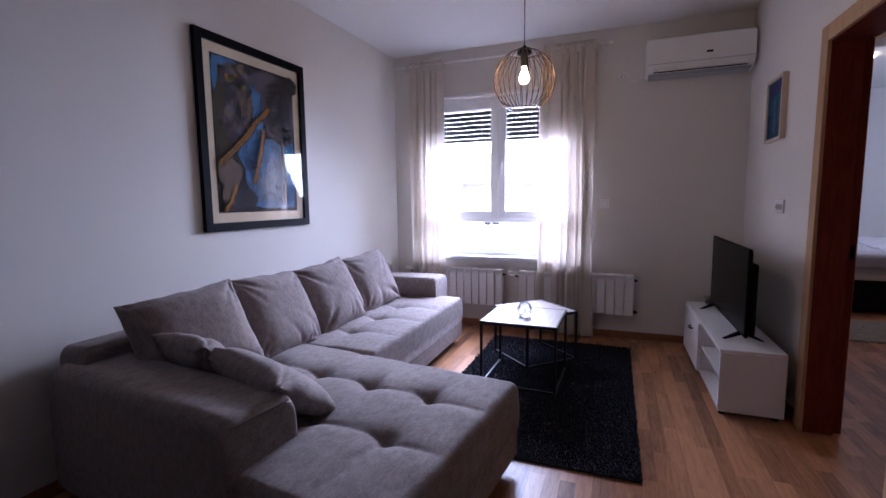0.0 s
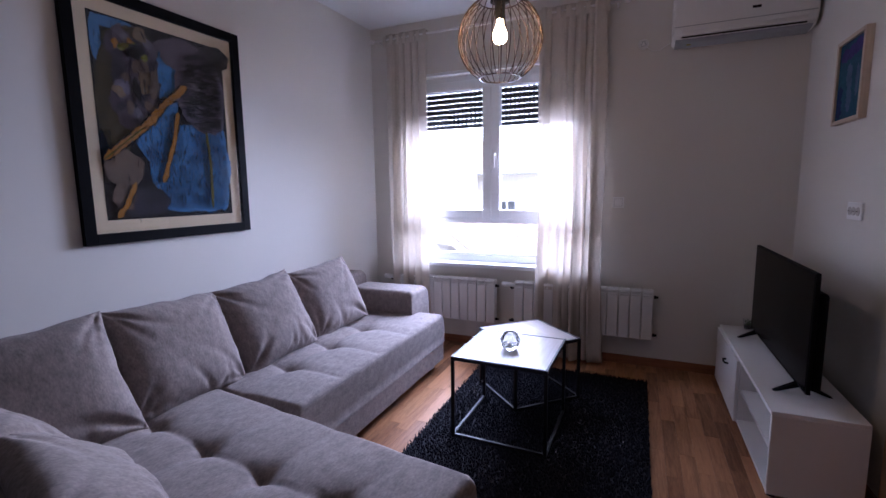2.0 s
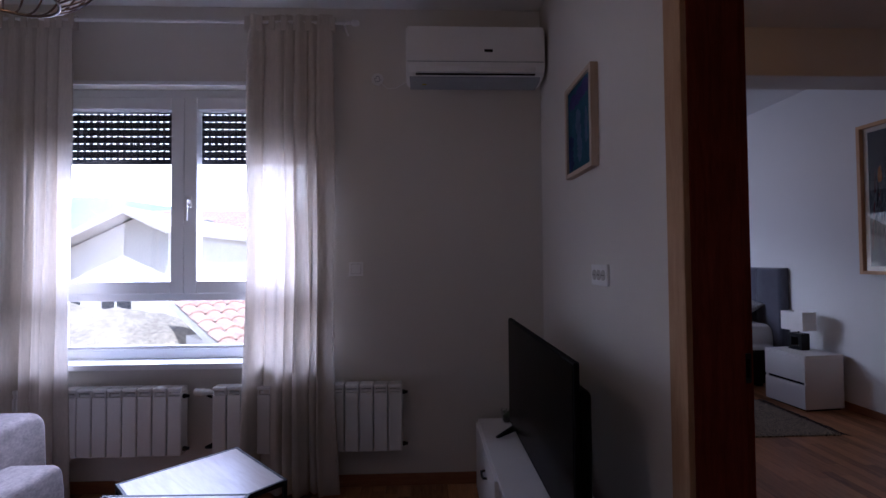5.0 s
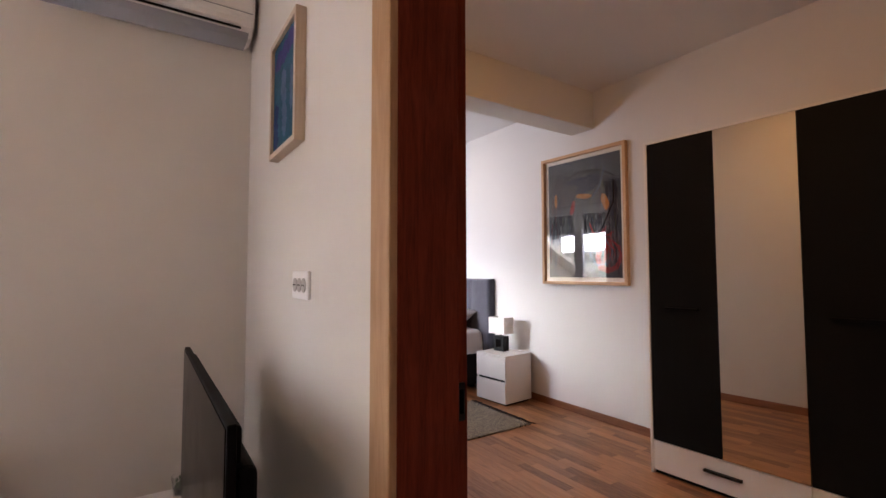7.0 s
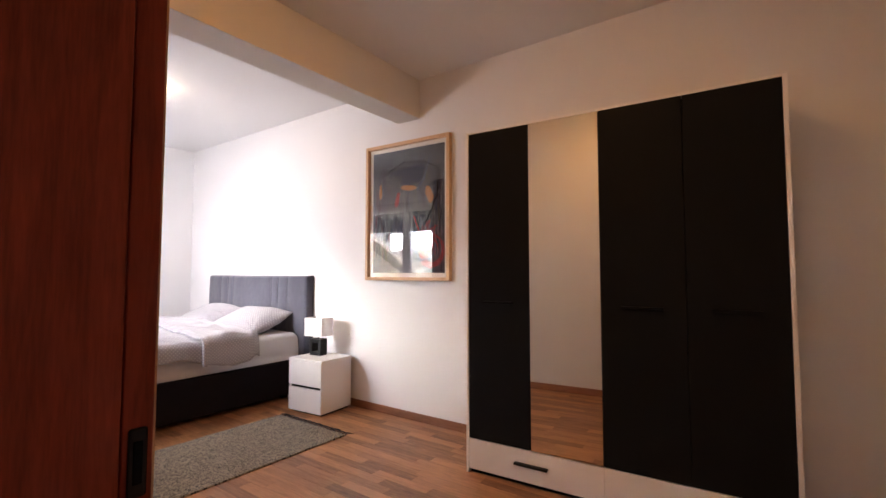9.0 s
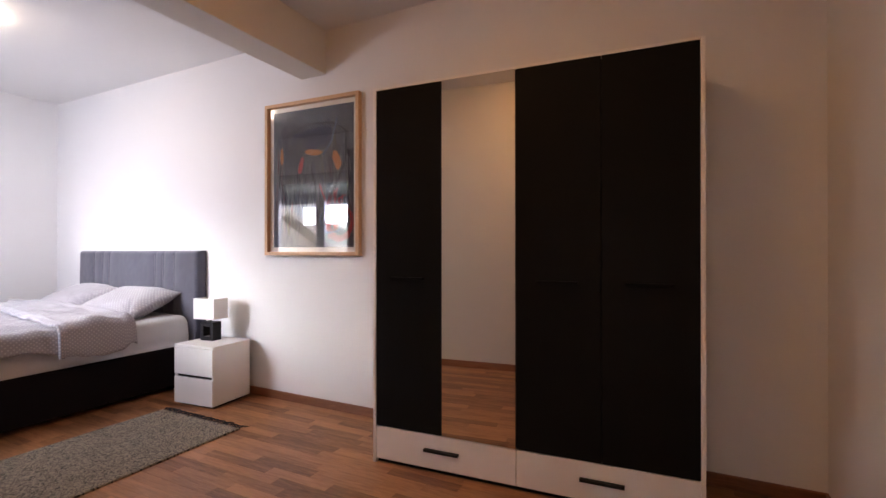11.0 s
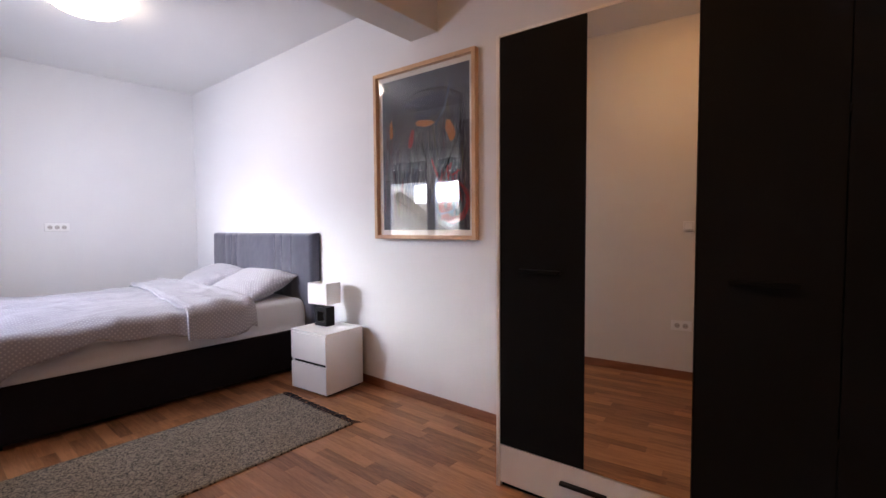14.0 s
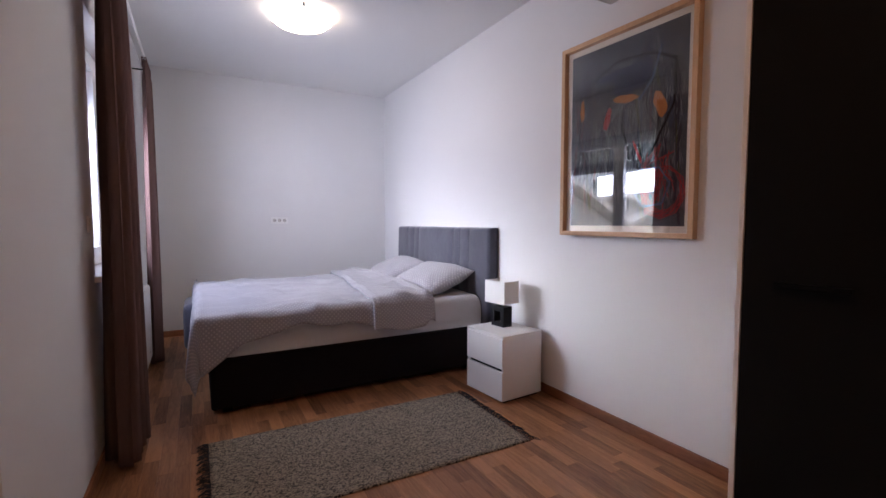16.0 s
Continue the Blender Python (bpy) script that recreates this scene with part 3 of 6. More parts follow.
# ---- curtains ----
def curtain(name, label, mat, width, height, folds, amp, seed, rod_gap=0.0, gather=0.12):
    """A hanging curtain, width along x, hung from z = height down to z = 0, on a narrow gathered heading."""
    nu, nv = folds * 14 + 1, 34
    vs, rnd = [], random.Random(seed)
    ph = [rnd.uniform(0, 6.28) for _ in range(4)]
    for j in range(nv):
        v = j / (nv - 1)
        z = height * (1 - v)
        spread = 1.0 - gather * (1 - v) ** 0.6 + 0.02 * math.sin(5 * v + ph[0])
        for i in range(nu):
            u = i / (nu - 1)
            a = 2 * math.pi * folds * (u + 0.055 * math.sin(8.2 * u + ph[0]) + 0.025 * math.sin(19.0 * u + ph[3]))
            deep = amp * (0.45 + 0.55 * v ** 0.5) * (1 + 0.55 * math.sin(2.3 * a / folds + ph[1]))
            y = deep * math.sin(a + 0.6 * math.sin(a * 0.37 + ph[2]) + 0.5 * v) + 0.25 * deep * math.sin(2.7 * a + ph[3] + 2 * v)
            if v < 0.035:
                y *= 0.5
            x = (u - 0.5) * width * spread + 0.25 * deep * math.cos(a) + 0.006 * math.sin(9 * v + a)
            vs.append((x, y, z))
    fs = []
    for j in range(nv - 1):
        for i in range(nu - 1):
            a = j * nu + i
            fs.append((a, a + 1, a + nu + 1, a + nu))
    t = thing(name, label, "curtain")
    ob = raw("cloth", vs, fs, mat, t)
    so = ob.modifiers.new("thickness", "SOLIDIFY")
    so.thickness = 0.0015
    # gathered heading: a row of loops over the rod
    me = bpy.data.meshes.new("loop")
    lb = box(-0.016, 0.016, -0.018, -0.014, -0.05, 0.03, 0.001)
    box(-0.016, 0.016, 0.014, 0.018, -0.05, 0.03, 0.001, bm=lb)
    box(-0.016, 0.016, -0.018, 0.018, 0.026, 0.030, 0.001, bm=lb)
    lb.to_mesh(me)
    lb.free()
    me.materials.append(mat)
    for k in range(folds + 2):
        o = new("heading_loop", me)
        o.parent = t
        o.location = ((k / (folds + 1) - 0.5) * width * (1 - gather), 0, height - 0.045)
    return t


def rod(name, label, length, mat, finial):
    t = thing(name, label, "curtain rod")
    part("rod", tube([(-length / 2, 0, 0), (length / 2, 0, 0)], 0.0095, 12), mat, t, smooth=True)
    for s in (-1, 1):
        fb = lathe([(0.0, -0.02), (0.016, -0.018), (0.018, 0.0), (0.014, 0.018), (0.0, 0.022)], 14)
        bmesh.ops.rotate(fb, matrix=Matrix.Rotation(math.pi / 2, 3, "Y"), verts=fb.verts)
        bmesh.ops.translate(fb, vec=(s * (length / 2 + 0.012), 0, 0), verts=fb.verts)
        part("finial", fb, finial, t, smooth=True)
        part("bracket", tube([(s * (length / 2 - 0.05), 0, -0.012), (s * (length / 2 - 0.05), 0.12, -0.012)], 0.006, 8), finial, t)
    return t


rod("curtain_rod", "thin white curtain rod above the window", 2.06, M_WHITE, M_WHITE).matrix_world = pose(-1.08, 4.03, 2.68)
curtain("curtain", "cream sheer linen curtain hanging beside the window", M_SHEER, 0.40, 2.69, 5, 0.030, 3, gather=0.04).matrix_world = pose(-1.80, 4.03, 0.03)
curtain("curtain", "cream sheer linen curtain with gathered heading, window light behind", M_SHEER, 0.54, 2.69, 6, 0.046, 8).matrix_world = pose(-0.405, 4.03, 0.03)
rod("curtain_rod", "thin dark curtain rod above the bedroom window", 2.30, M_WHITE, M_BLACK).matrix_world = pose(1.405, 6.55, 2.64, 0, 0, 90)
curtain("curtain", "mauve brown bedroom curtain drawn to the window side", M_CURTB, 0.50, 2.62, 5, 0.052, 5, gather=0.1).matrix_world = pose(1.405, 5.64, 0.03, 0, 0, 90)
curtain("curtain", "mauve brown bedroom curtain beside the far corner", M_CURTB, 0.44, 2.62, 5, 0.036, 6, gather=0.1).matrix_world = pose(1.405, 7.50, 0.03, 0, 0, 90)


# ---- radiators ----
def sectional_radiator(label, count):
    """An aluminium radiator of sections 81 mm apart; x from 0; hung on the wall at y = 0, standing out to -y."""
    t = thing("radiator", label, "radiator", group="sectional radiators under the window")
    p, d, zt, zb = 0.0812, 0.085, 0.62, 0.245
    me = bpy.data.meshes.new("section")
    s = box(0.003, p - 0.003, -d - 0.035, -0.045, zb, zt - 0.045, 0.006)
    box(0.003, p - 0.003, -d - 0.020, -0.045, zt - 0.045, zt - 0.030, 0.002, bm=s)
    box(0.002, p - 0.002, -d - 0.035, -0.045, zt - 0.022, zt, 0.006, bm=s)
    box(0.006, 0.012, -d - 0.030, -0.045, zt - 0.05, zt - 0.01, bm=s)
    box(p - 0.012, p - 0.006, -d - 0.030, -0.045, zt - 0.05, zt - 0.01, bm=s)
    box(0.0, p, -d - 0.0, -0.075, zb + 0.02, zb + 0.05, 0.004, bm=s)
    s.to_mesh(me)
    s.free()
    me.materials.append(M_ENAMEL)
    for k in range(count):
        o = new("section", me)
        o.parent = t
        o.location = (k * p, 0, 0)
    w = count * p
    for z in (zt - 0.05, zb + 0.035):
        v = lathe([(0.013, 0), (0.013, 0.012), (0.009, 0.014), (0.009, 0.03)], 12)
        bmesh.ops.rotate(v, matrix=Matrix.Rotation(math.pi / 2, 3, "Y"), verts=v.verts)
        bmesh.ops.translate(v, vec=(w, -0.10, z), verts=v.verts)
        part("end_plug", v, M_BLACK, t, smooth=True)
    for x in (0.1, w - 0.1):
        part("wall_bracket", box(x - 0.01, x + 0.01, -0.06, 0.0, zt - 0.08, zt - 0.06), M_ENAMEL, t)
    val = lathe([(0.012, 0), (0.012, 0.02), (0.017, 0.022), (0.017, 0.05), (0.022, 0.055), (0.021, 0.098), (0.015, 0.104)], 16)
    bmesh.ops.rotate(val, matrix=Matrix.Rotation(-math.pi / 2, 3, "Y"), verts=val.verts)
    bmesh.ops.translate(val, vec=(0, -0.10, zt - 0.03), verts=val.verts)
    part("valve_knob", val, M_PLASTIC, t, "white thermostat knob", smooth=True)
    part("pipe", tube([(-0.03, -0.10, zt - 0.05), (-0.03, -0.06, zt - 0.07), (-0.03, 0.0, zt - 0.08)], 0.008, 8), M_BLACK, t, smooth=True)
    part("pipe", tube([(0, -0.09, zb + 0.035), (-0.04, -0.09, zb + 0.035), (-0.04, 0.0, zb + 0.02)], 0.009, 8), M_BLACK, t, smooth=True)
    return t


sectional_radiator("white aluminium radiator with narrow sections under the window", 12).matrix_world = pose(-1.975, Y_N, 0)
sectional_radiator("white aluminium radiator reaching past the curtain", 13).matrix_world = pose(-0.838, Y_N, 0)


def panel_radiator():
    t = thing("radiator", "white steel panel radiator with top grille under bedroom window", "radiator")
    part("panel", box(0, 1.1, -0.105, -0.03, 0.12, 0.72, 0.008), M_ENAMEL, t)
    part("side_cover", box(-0.004, 0.002, -0.107, -0.028, 0.13, 0.725, 0.002), M_ENAMEL, t)
    me = bpy.data.meshes.new("grille_bar")
    g = box(0, 0.012, -0.100, -0.035, 0.72, 0.732, 0.002)
    g.to_mesh(me)
    g.free()
    me.materials.append(M_ENAMEL)
    for k in range(40):
        o = new("grille_bar", me)
        o.parent = t
        o.location = (0.01 + k * 0.027, 0, 0)
    v = tube([(-0.10, -0.08, 0.66), (-0.01, -0.08, 0.66)], 0.02, 14)
    part("valve_knob", v, M_PLASTIC, t, smooth=True)
    for x in (0.15, 0.95):
        part("wall_bracket", box(x, x + 0.03, -0.04, 0.0, 0.2, 0.6), M_ENAMEL, t)
    return t


panel_radiator().matrix_world = pose(X_WB, 6.15, 0, 0, 0, 90)


# ---- soft furniture ----
def slab(name, x0, x1, y0, y1, z0, z1, r, buttons, mat, parent, dip=0.045, reach=0.12, puff=0.018, seed=0, seams=()):
    """An upholstered block with rounded edges, its top pulled in at buttons and along seams."""
    def axis(a, b, n):
        t = np.linspace(0, 1, n)
        t = 0.5 - 0.5 * np.cos(np.pi * t) * (0.35 + 0.65 * np.abs(np.cos(np.pi * t)) ** 0.6) / 1.0
        return a + (b - a) * np.clip(t, 0, 1)
    nx, ny = max(26, int((x1 - x0) * 75)), max(26, int((y1 - y0) * 75))
    ex = np.concatenate([x0 + r * np.array([0, 0.05, 0.15, 0.3, 0.5, 0.75]), np.linspace(x0 + r, x1 - r, nx), x1 - r * np.array([0.75, 0.5, 0.3, 0.15, 0.05, 0])])
    ey = np.concatenate([y0 + r * np.array([0, 0.05, 0.15, 0.3, 0.5, 0.75]), np.linspace(y0 + r, y1 - r, ny), y1 - r * np.array([0.75, 0.5, 0.3, 0.15, 0.05, 0])])
    X, Y = np.meshgrid(ex, ey, indexing="ij")

    def drop(d):
        d = np.clip(d, 0, r)
        return r - np.sqrt(np.maximum(r * r - (r - d) ** 2, 0))
    Z = np.full_like(X, z1) - drop(np.minimum(X - x0, x1 - X)) - drop(np.minimum(Y - y0, y1 - Y))
    cx, cy = (x0 + x1) / 2, (y0 + y1) / 2
    Z += puff * (1 - ((X - cx) / (x1 - x0) * 2) ** 4) * (1 - ((Y - cy) / (y1 - y0) * 2) ** 4)
    for bx, by in buttons:
        d = np.hypot(X - bx, Y - by)
        th = np.arctan2(Y - by, X - bx)
        Z -= dip * np.exp(-(d / (reach * 0.36)) ** 1.15) + 0.012 * np.exp(-(d / 0.018) ** 2)
        Z -= 0.010 * np.abs(np.cos(2.0 * th + 0.3 * np.sin(bx * 40))) ** 18 * np.exp(-(d / 0.13) ** 1.5) * (d > 0.01)
    for ax, ay, bx, by in seams:
        L = math.hypot(bx - ax, by - ay)
        t = np.clip(((X - ax) * (bx - ax) + (Y - ay) * (by - ay)) / L ** 2, 0, 1)
        d = np.hypot(X - ax - t * (bx - ax), Y - ay - t * (by - ay))
        Z -= 0.004 * np.exp(-(d / 0.010) ** 2) + 0.005 * np.exp(-(d / 0.06) ** 2)
    Z = np.maximum(Z, z0 + 0.01)
    n, m = X.shape
    rip = np.array([[0.004 * wobble(X[i, j], Y[i, j], seed, 3.5) + 0.0012 * wobble(X[i, j], Y[i, j], seed + 9, 19) for j in range(m)] for i in range(n)])
    Z += rip
    vs = np.stack([X, Y, Z], -1).reshape(-1, 3).tolist()
    fs = [(a, c, d, b) for a, b, d, c in grid_faces(n, m)]
    edge = [i * m for i in range(n)] + [(n - 1) * m + j for j in range(1, m)] + [i * m + m - 1 for i in range(n - 2, -1, -1)] + [j for j in range(m - 2, 0, -1)]
    last = edge
    for k in (0.33, 0.66, 1.0):
        start = len(vs)
        for e in edge:
            x, y, z = vs[e]
            bulge = 0.004 * math.sin(math.pi * k)
            vs.append((x + (bulge if x > x1 - 1e-6 else -bulge if x < x0 + 1e-6 else 0), y + (bulge if y > y1 - 1e-6 else -bulge if y < y0 + 1e-6 else 0), z + (z0 - z) * k))
        new_ring = list(range(start, start + len(edge)))
        q = len(edge)
        for i in range(q):
            fs.append((last[i], new_ring[i], new_ring[(i + 1) % q], last[(i + 1) % q]))
        last = new_ring
    fs.append(tuple(last))
    ob = raw(name, vs, fs, mat, parent)
    return ob


def pillow(name, w, h, t, mat, seed, parent=None, uv=0.0, label="", folds=1.0):
    """A stuffed cushion, w along x, h along y, t thick: drawn-out corners, a seam, and sharp folds that run in from corners and lower edge."""
    n = 72
    vs, fs, uvs = [], [], []
    U, V = np.meshgrid(np.linspace(-1, 1, n), np.linspace(-1, 1, n), indexing="ij")
    su, sv = np.sin(U * math.pi / 2), np.sin(V * math.pi / 2)
    X = su * w / 2 * (1 - 0.060 * (1 - np.abs(sv) ** 2.5) * np.abs(su) ** 3)
    Y = sv * h / 2 * (1 - 0.055 * (1 - np.abs(su) ** 2.5) * np.abs(sv) ** 3)
    rim = np.maximum(np.abs(su), np.abs(sv)) ** 6
    X = X + rim * np.array([[0.010 * wobble(2.6 * su[i, j], 2.6 * sv[i, j], seed * 1.7) for j in range(n)] for i in range(n)])
    Y = Y + rim * np.array([[0.012 * wobble(2.6 * su[i, j], 2.6 * sv[i, j], seed * 2.9 + 5) for j in range(n)] for i in range(n)])
    body = np.maximum((1 - su ** 4) * (1 - sv ** 4), 0) ** 0.62
    rnd = random.Random(seed * 13 + 5)
    for side in (1, -1):
        F = np.zeros_like(X)
        lines = []
        for cx, cy in ((-1, -1), (1, -1), (-1, 1), (1, 1)):
            for _ in range(4 if cy < 0 else 2):
                lines.append((cx * w * 0.44, cy * h * 0.44, math.atan2(-cy * h, -cx * w) + rnd.uniform(-0.65, 0.65), rnd.uniform(0.010, 0.020), rnd.uniform(0.08, 0.20)))
        for _ in range(5):
            lines.append((rnd.uniform(-0.40, 0.40) * w, -h * 0.47, math.pi / 2 + rnd.uniform(-0.8, 0.8), rnd.uniform(0.006, 0.014), rnd.uniform(0.06, 0.15)))
        for lx, ly, ang, amp, reach in lines:
            along = (X - lx) * math.cos(ang) + (Y - ly) * math.sin(ang)
            across = -(X - lx) * math.sin(ang) + (Y - ly) * math.cos(ang) - 0.8 * (along - 0.05) ** 2 * (1 if amp > 0.012 else -1)
            wide = 0.008 + 0.07 * np.maximum(along, 0)
            F -= folds * amp * np.exp(-(across / wide) ** 2) * np.exp(-(np.maximum(along, 0) / reach) ** 2) * (along > -0.03)
        F = np.maximum(F, -0.030)
        for i in range(n):
            for j in range(n):
                x, y, k = X[i, j], Y[i, j], body[i, j]
                f = (F[i, j] + 0.007 * wobble(x * 3 + seed * 7, y * 3, side + seed, 1.2)) * min(1, k * 1.6)
                pucker = 0.0025 * math.sin(90 * (x + y) + 3 * wobble(x, y, seed, 9)) * (1 - k) * min(1, k * 5)
                vs.append((x, y, side * (t / 2 * k + pucker) + side * f))
                uvs.append((x + uv, y))
    for s in (0, 1):
        for a, b, d, c in grid_faces(n, n, s * n * n):
            fs.append((a, c, d, b) if s == 0 else (a, b, d, c))
    me = bpy.data.meshes.new(name)
    me.from_pydata(vs, [], fs)
    lay = me.uv_layers.new(name="uv")
    for lp in me.loops:
        lay.data[lp.index].uv = uvs[lp.vertex_index]
    bm = bmesh.new()
    bm.from_mesh(me)
    bmesh.ops.remove_doubles(bm, verts=bm.verts, dist=1e-5)
    bmesh.ops.recalc_face_normals(bm, faces=bm.faces)
    bm.to_mesh(me)
    bm.free()
    ob = link_mesh(name, me, mat, parent, label, True)
    return ob


def corner_sofa():
    t = thing("corner_sofa", "taupe fabric corner sofa with tufted chaise and low arms", "sofa", -1.3, 2.1, 0)
    ox, oy = -1.3, 2.1

    def L(x0, x1, y0, y1):
        return x0 - ox, x1 - ox, y0 - oy, y1 - oy
    # long seat
    a = L(-2.08, -1.27, 1.93, 3.56)
    bt = [(-1.64 - ox, 2.27 - oy), (-1.64 - ox, 2.64 - oy), (-1.64 - ox, 3.01 - oy)]
    sm = [(-2.0 - ox, y, -1.30 - ox, y) for _, y in bt] + [(-1.64 - ox, 1.95 - oy, -1.64 - ox, 3.54 - oy)]
    slab("seat", *a, 0.205, 0.425, 0.030, bt, M_SOFA, t, seed=1, seams=sm)
    part("base", box(a[0], a[1] - 0.002, a[2], a[3] - 0.002, 0.065, 0.201, 0.008), M_SOFA, t)
    # the chaise module stands a little askew to the rest
    skew = pose(-2.1 - ox, 1.98 - oy, 0, 0, 0, -7)
    c = (0.02, 1.735, -1.165, -0.004)
    bc = [(0.46, -0.37), (0.80, -0.37), (1.12, -0.37), (1.44, -0.36), (1.11, -0.75), (1.47, -0.74), (0.78, -0.75)]
    sc = [(0.05, y, 1.70, y) for y in (-0.37, -0.745)] + [(x, -1.13, x, -0.03) for x in (0.80, 1.12, 1.455)]
    slab("chaise_seat", *c, 0.20, 0.438, 0.036, bc, M_SOFA, t, seed=2, seams=sc, dip=0.045).matrix_basis = skew
    part("chaise_base", box(c[0], c[1] - 0.002, c[2] + 0.002, c[3] - 0.004, 0.065, 0.196, 0.008), M_SOFA, t).matrix_basis = skew
    b = L(-2.250, -2.07, 0.86, 3.72)
    slab("backrest", *b, 0.075, 0.700, 0.035, [], M_SOFA, t, seed=3, puff=0.0)
    s = (0.0, 1.165, -1.185, -0.885)
    slab("armrest", *s, 0.075, 0.625, 0.05, [], M_SOFA, t, seed=4, puff=0.006).matrix_basis = skew
    n = L(-2.06, -1.475, 3.42, 3.715)
    slab("armrest", *n, 0.075, 0.605, 0.04, [], M_SOFA, t, seed=5, puff=0.006)
    # piping along the seat fronts and the arm's end
    still = Matrix.Identity(4)
    for pts, m in (([(a[1] - 0.006, a[2] + 0.03, 0.408), (a[1] - 0.006, a[3] - 0.03, 0.408)], still), ([(c[1] - 0.005, c[2] + 0.04, 0.410), (c[1] - 0.005, c[3] - 0.04, 0.410)], skew),
                   ([(s[1] - 0.004, s[2] + 0.03, 0.60), (s[1] - 0.004, s[3] - 0.03, 0.60)], skew)):
        part("piping", tube(pts, 0.0035, 6), M_SOFA_DARK, t).matrix_basis = m
    for x, y, m in ((a[1] - 0.10, a[3] - 0.08, still), (a[0] + 0.1, a[3] - 0.08, still), (c[1] - 0.10, c[2] + 0.10, skew), (c[1] - 0.10, c[3] - 0.10, skew), (c[0] + 0.1, c[2] + 0.1, skew)):
        part("foot", box(x - 0.035, x + 0.035, y - 0.035, y + 0.035, 0.0, 0.08, 0.006), M_GREYPLASTIC, t, "short grey block foot").matrix_basis = m
    return t


corner_sofa()


def cushion(label, w, h, t, x, y, z, lean, turn, seed, roll=0):
    """A loose cushion. It leans back on the sofa's back: lean is the tilt from upright, turn swings it about the upright."""
    ob = pillow("cushion", w, h, t, M_SOFA, seed)
    tagged(ob, label, "cushion", "loose sofa cushions")
    ob.matrix_world = pose(x, y, z, 0, 0, turn) @ pose(0, 0, 0, 90 - lean, 0, 0) @ pose(0, 0, 0, 0, 0, roll)
    return ob


cushion("large taupe back cushion leaning in the sofa corner", 0.59, 0.53, 0.215, -1.885, 1.26, 0.650, 27, 80, 1, 4)
cushion("large taupe back cushion, creased, leaning on the sofa back", 0.60, 0.52, 0.215, -1.885, 1.82, 0.645, 27, 92, 2, -4)
cushion("taupe back cushion leaning on the sofa back", 0.57, 0.51, 0.20, -1.88, 2.38, 0.645, 27, 87, 3, 4)
cushion("taupe back cushion leaning beside the low arm", 0.55, 0.50, 0.19, -1.88, 2.96, 0.650, 25, 82, 4, 6)
cushion("small taupe scatter cushion lying against the arm", 0.40, 0.34, 0.14, -1.68, 1.12, 0.615, 45, 172, 5)
cushion("small taupe scatter cushion slumped against the arm end", 0.52, 0.40, 0.16, -1.30, 1.11, 0.565, 52, 160, 6, 10)


# ---- shaggy rug ----
def shag_rug(x0, x1, y0, y1):
    t = thing("rug", "thick dark charcoal shag rug under the nest of tables", "rug", (x0 + x1) / 2, (y0 + y1) / 2, 0)
    w, d = (x1 - x0) / 2, (y1 - y0) / 2
    part("backing", box(-w, w, -d, d, 0.0, 0.010, 0.003), M_SHAGBASE, t)
    rng = np.random.default_rng(4)
    step = 0.0098
    gx, gy = np.meshgrid(np.arange(-w, w, step), np.arange(-d, d, step), indexing="ij")
    n = gx.size
    bx = gx.ravel() + rng.uniform(-step, step, n)
    by = gy.ravel() + rng.uniform(-step, step, n)
    hgt = rng.uniform(0.012, 0.025, n)
    clump = np.array([wobble(a, b, 0, 9) for a, b in zip(bx, by)])
    ang = rng.uniform(0, 2 * np.pi, n) + clump * 4
    lean = rng.uniform(0.003, 0.014, n)
    tx, ty = bx + lean * np.cos(ang), by + lean * np.sin(ang)
    r = rng.uniform(0.003, 0.0052, n)
    V = np.zeros((n, 7, 3))
    for k in range(3):
        a = ang + 2 * np.pi * k / 3
        V[:, k] = np.stack([bx + r * np.cos(a), by + r * np.sin(a), np.full(n, 0.006)], -1)
        V[:, 3 + k] = np.stack([bx + (tx - bx) * 0.4 + 0.8 * r * np.cos(a), by + (ty - by) * 0.4 + 0.8 * r * np.sin(a), 0.006 + hgt * 0.65], -1)
    V[:, 6] = np.stack([tx, ty, 0.006 + hgt], -1)
    base = np.array([(0, 1, 4), (0, 4, 3), (1, 2, 5), (1, 5, 4), (2, 0, 3), (2, 3, 5), (3, 4, 6), (4, 5, 6), (5, 3, 6)])
    F = (np.arange(n)[:, None, None] * 7 + base[None]).reshape(-1, 3)
    me = bpy.data.meshes.new("shag")
    me.vertices.add(n * 7)
    me.vertices.foreach_set("co", V.ravel())
    me.loops.add(len(F) * 3)
    me.polygons.add(len(F))
    me.loops.foreach_set("vertex_index", F.ravel().astype(np.int32))
    me.polygons.foreach_set("loop_start", (np.arange(len(F)) * 3).astype(np.int32))
    me.update(calc_edges=True)
    pile = link_mesh("shag", me, M_SHAG, t)
    tagged(pile, kind="stuff")
    return t


shag_rug(-1.005, 0.190, 1.81, 3.80)


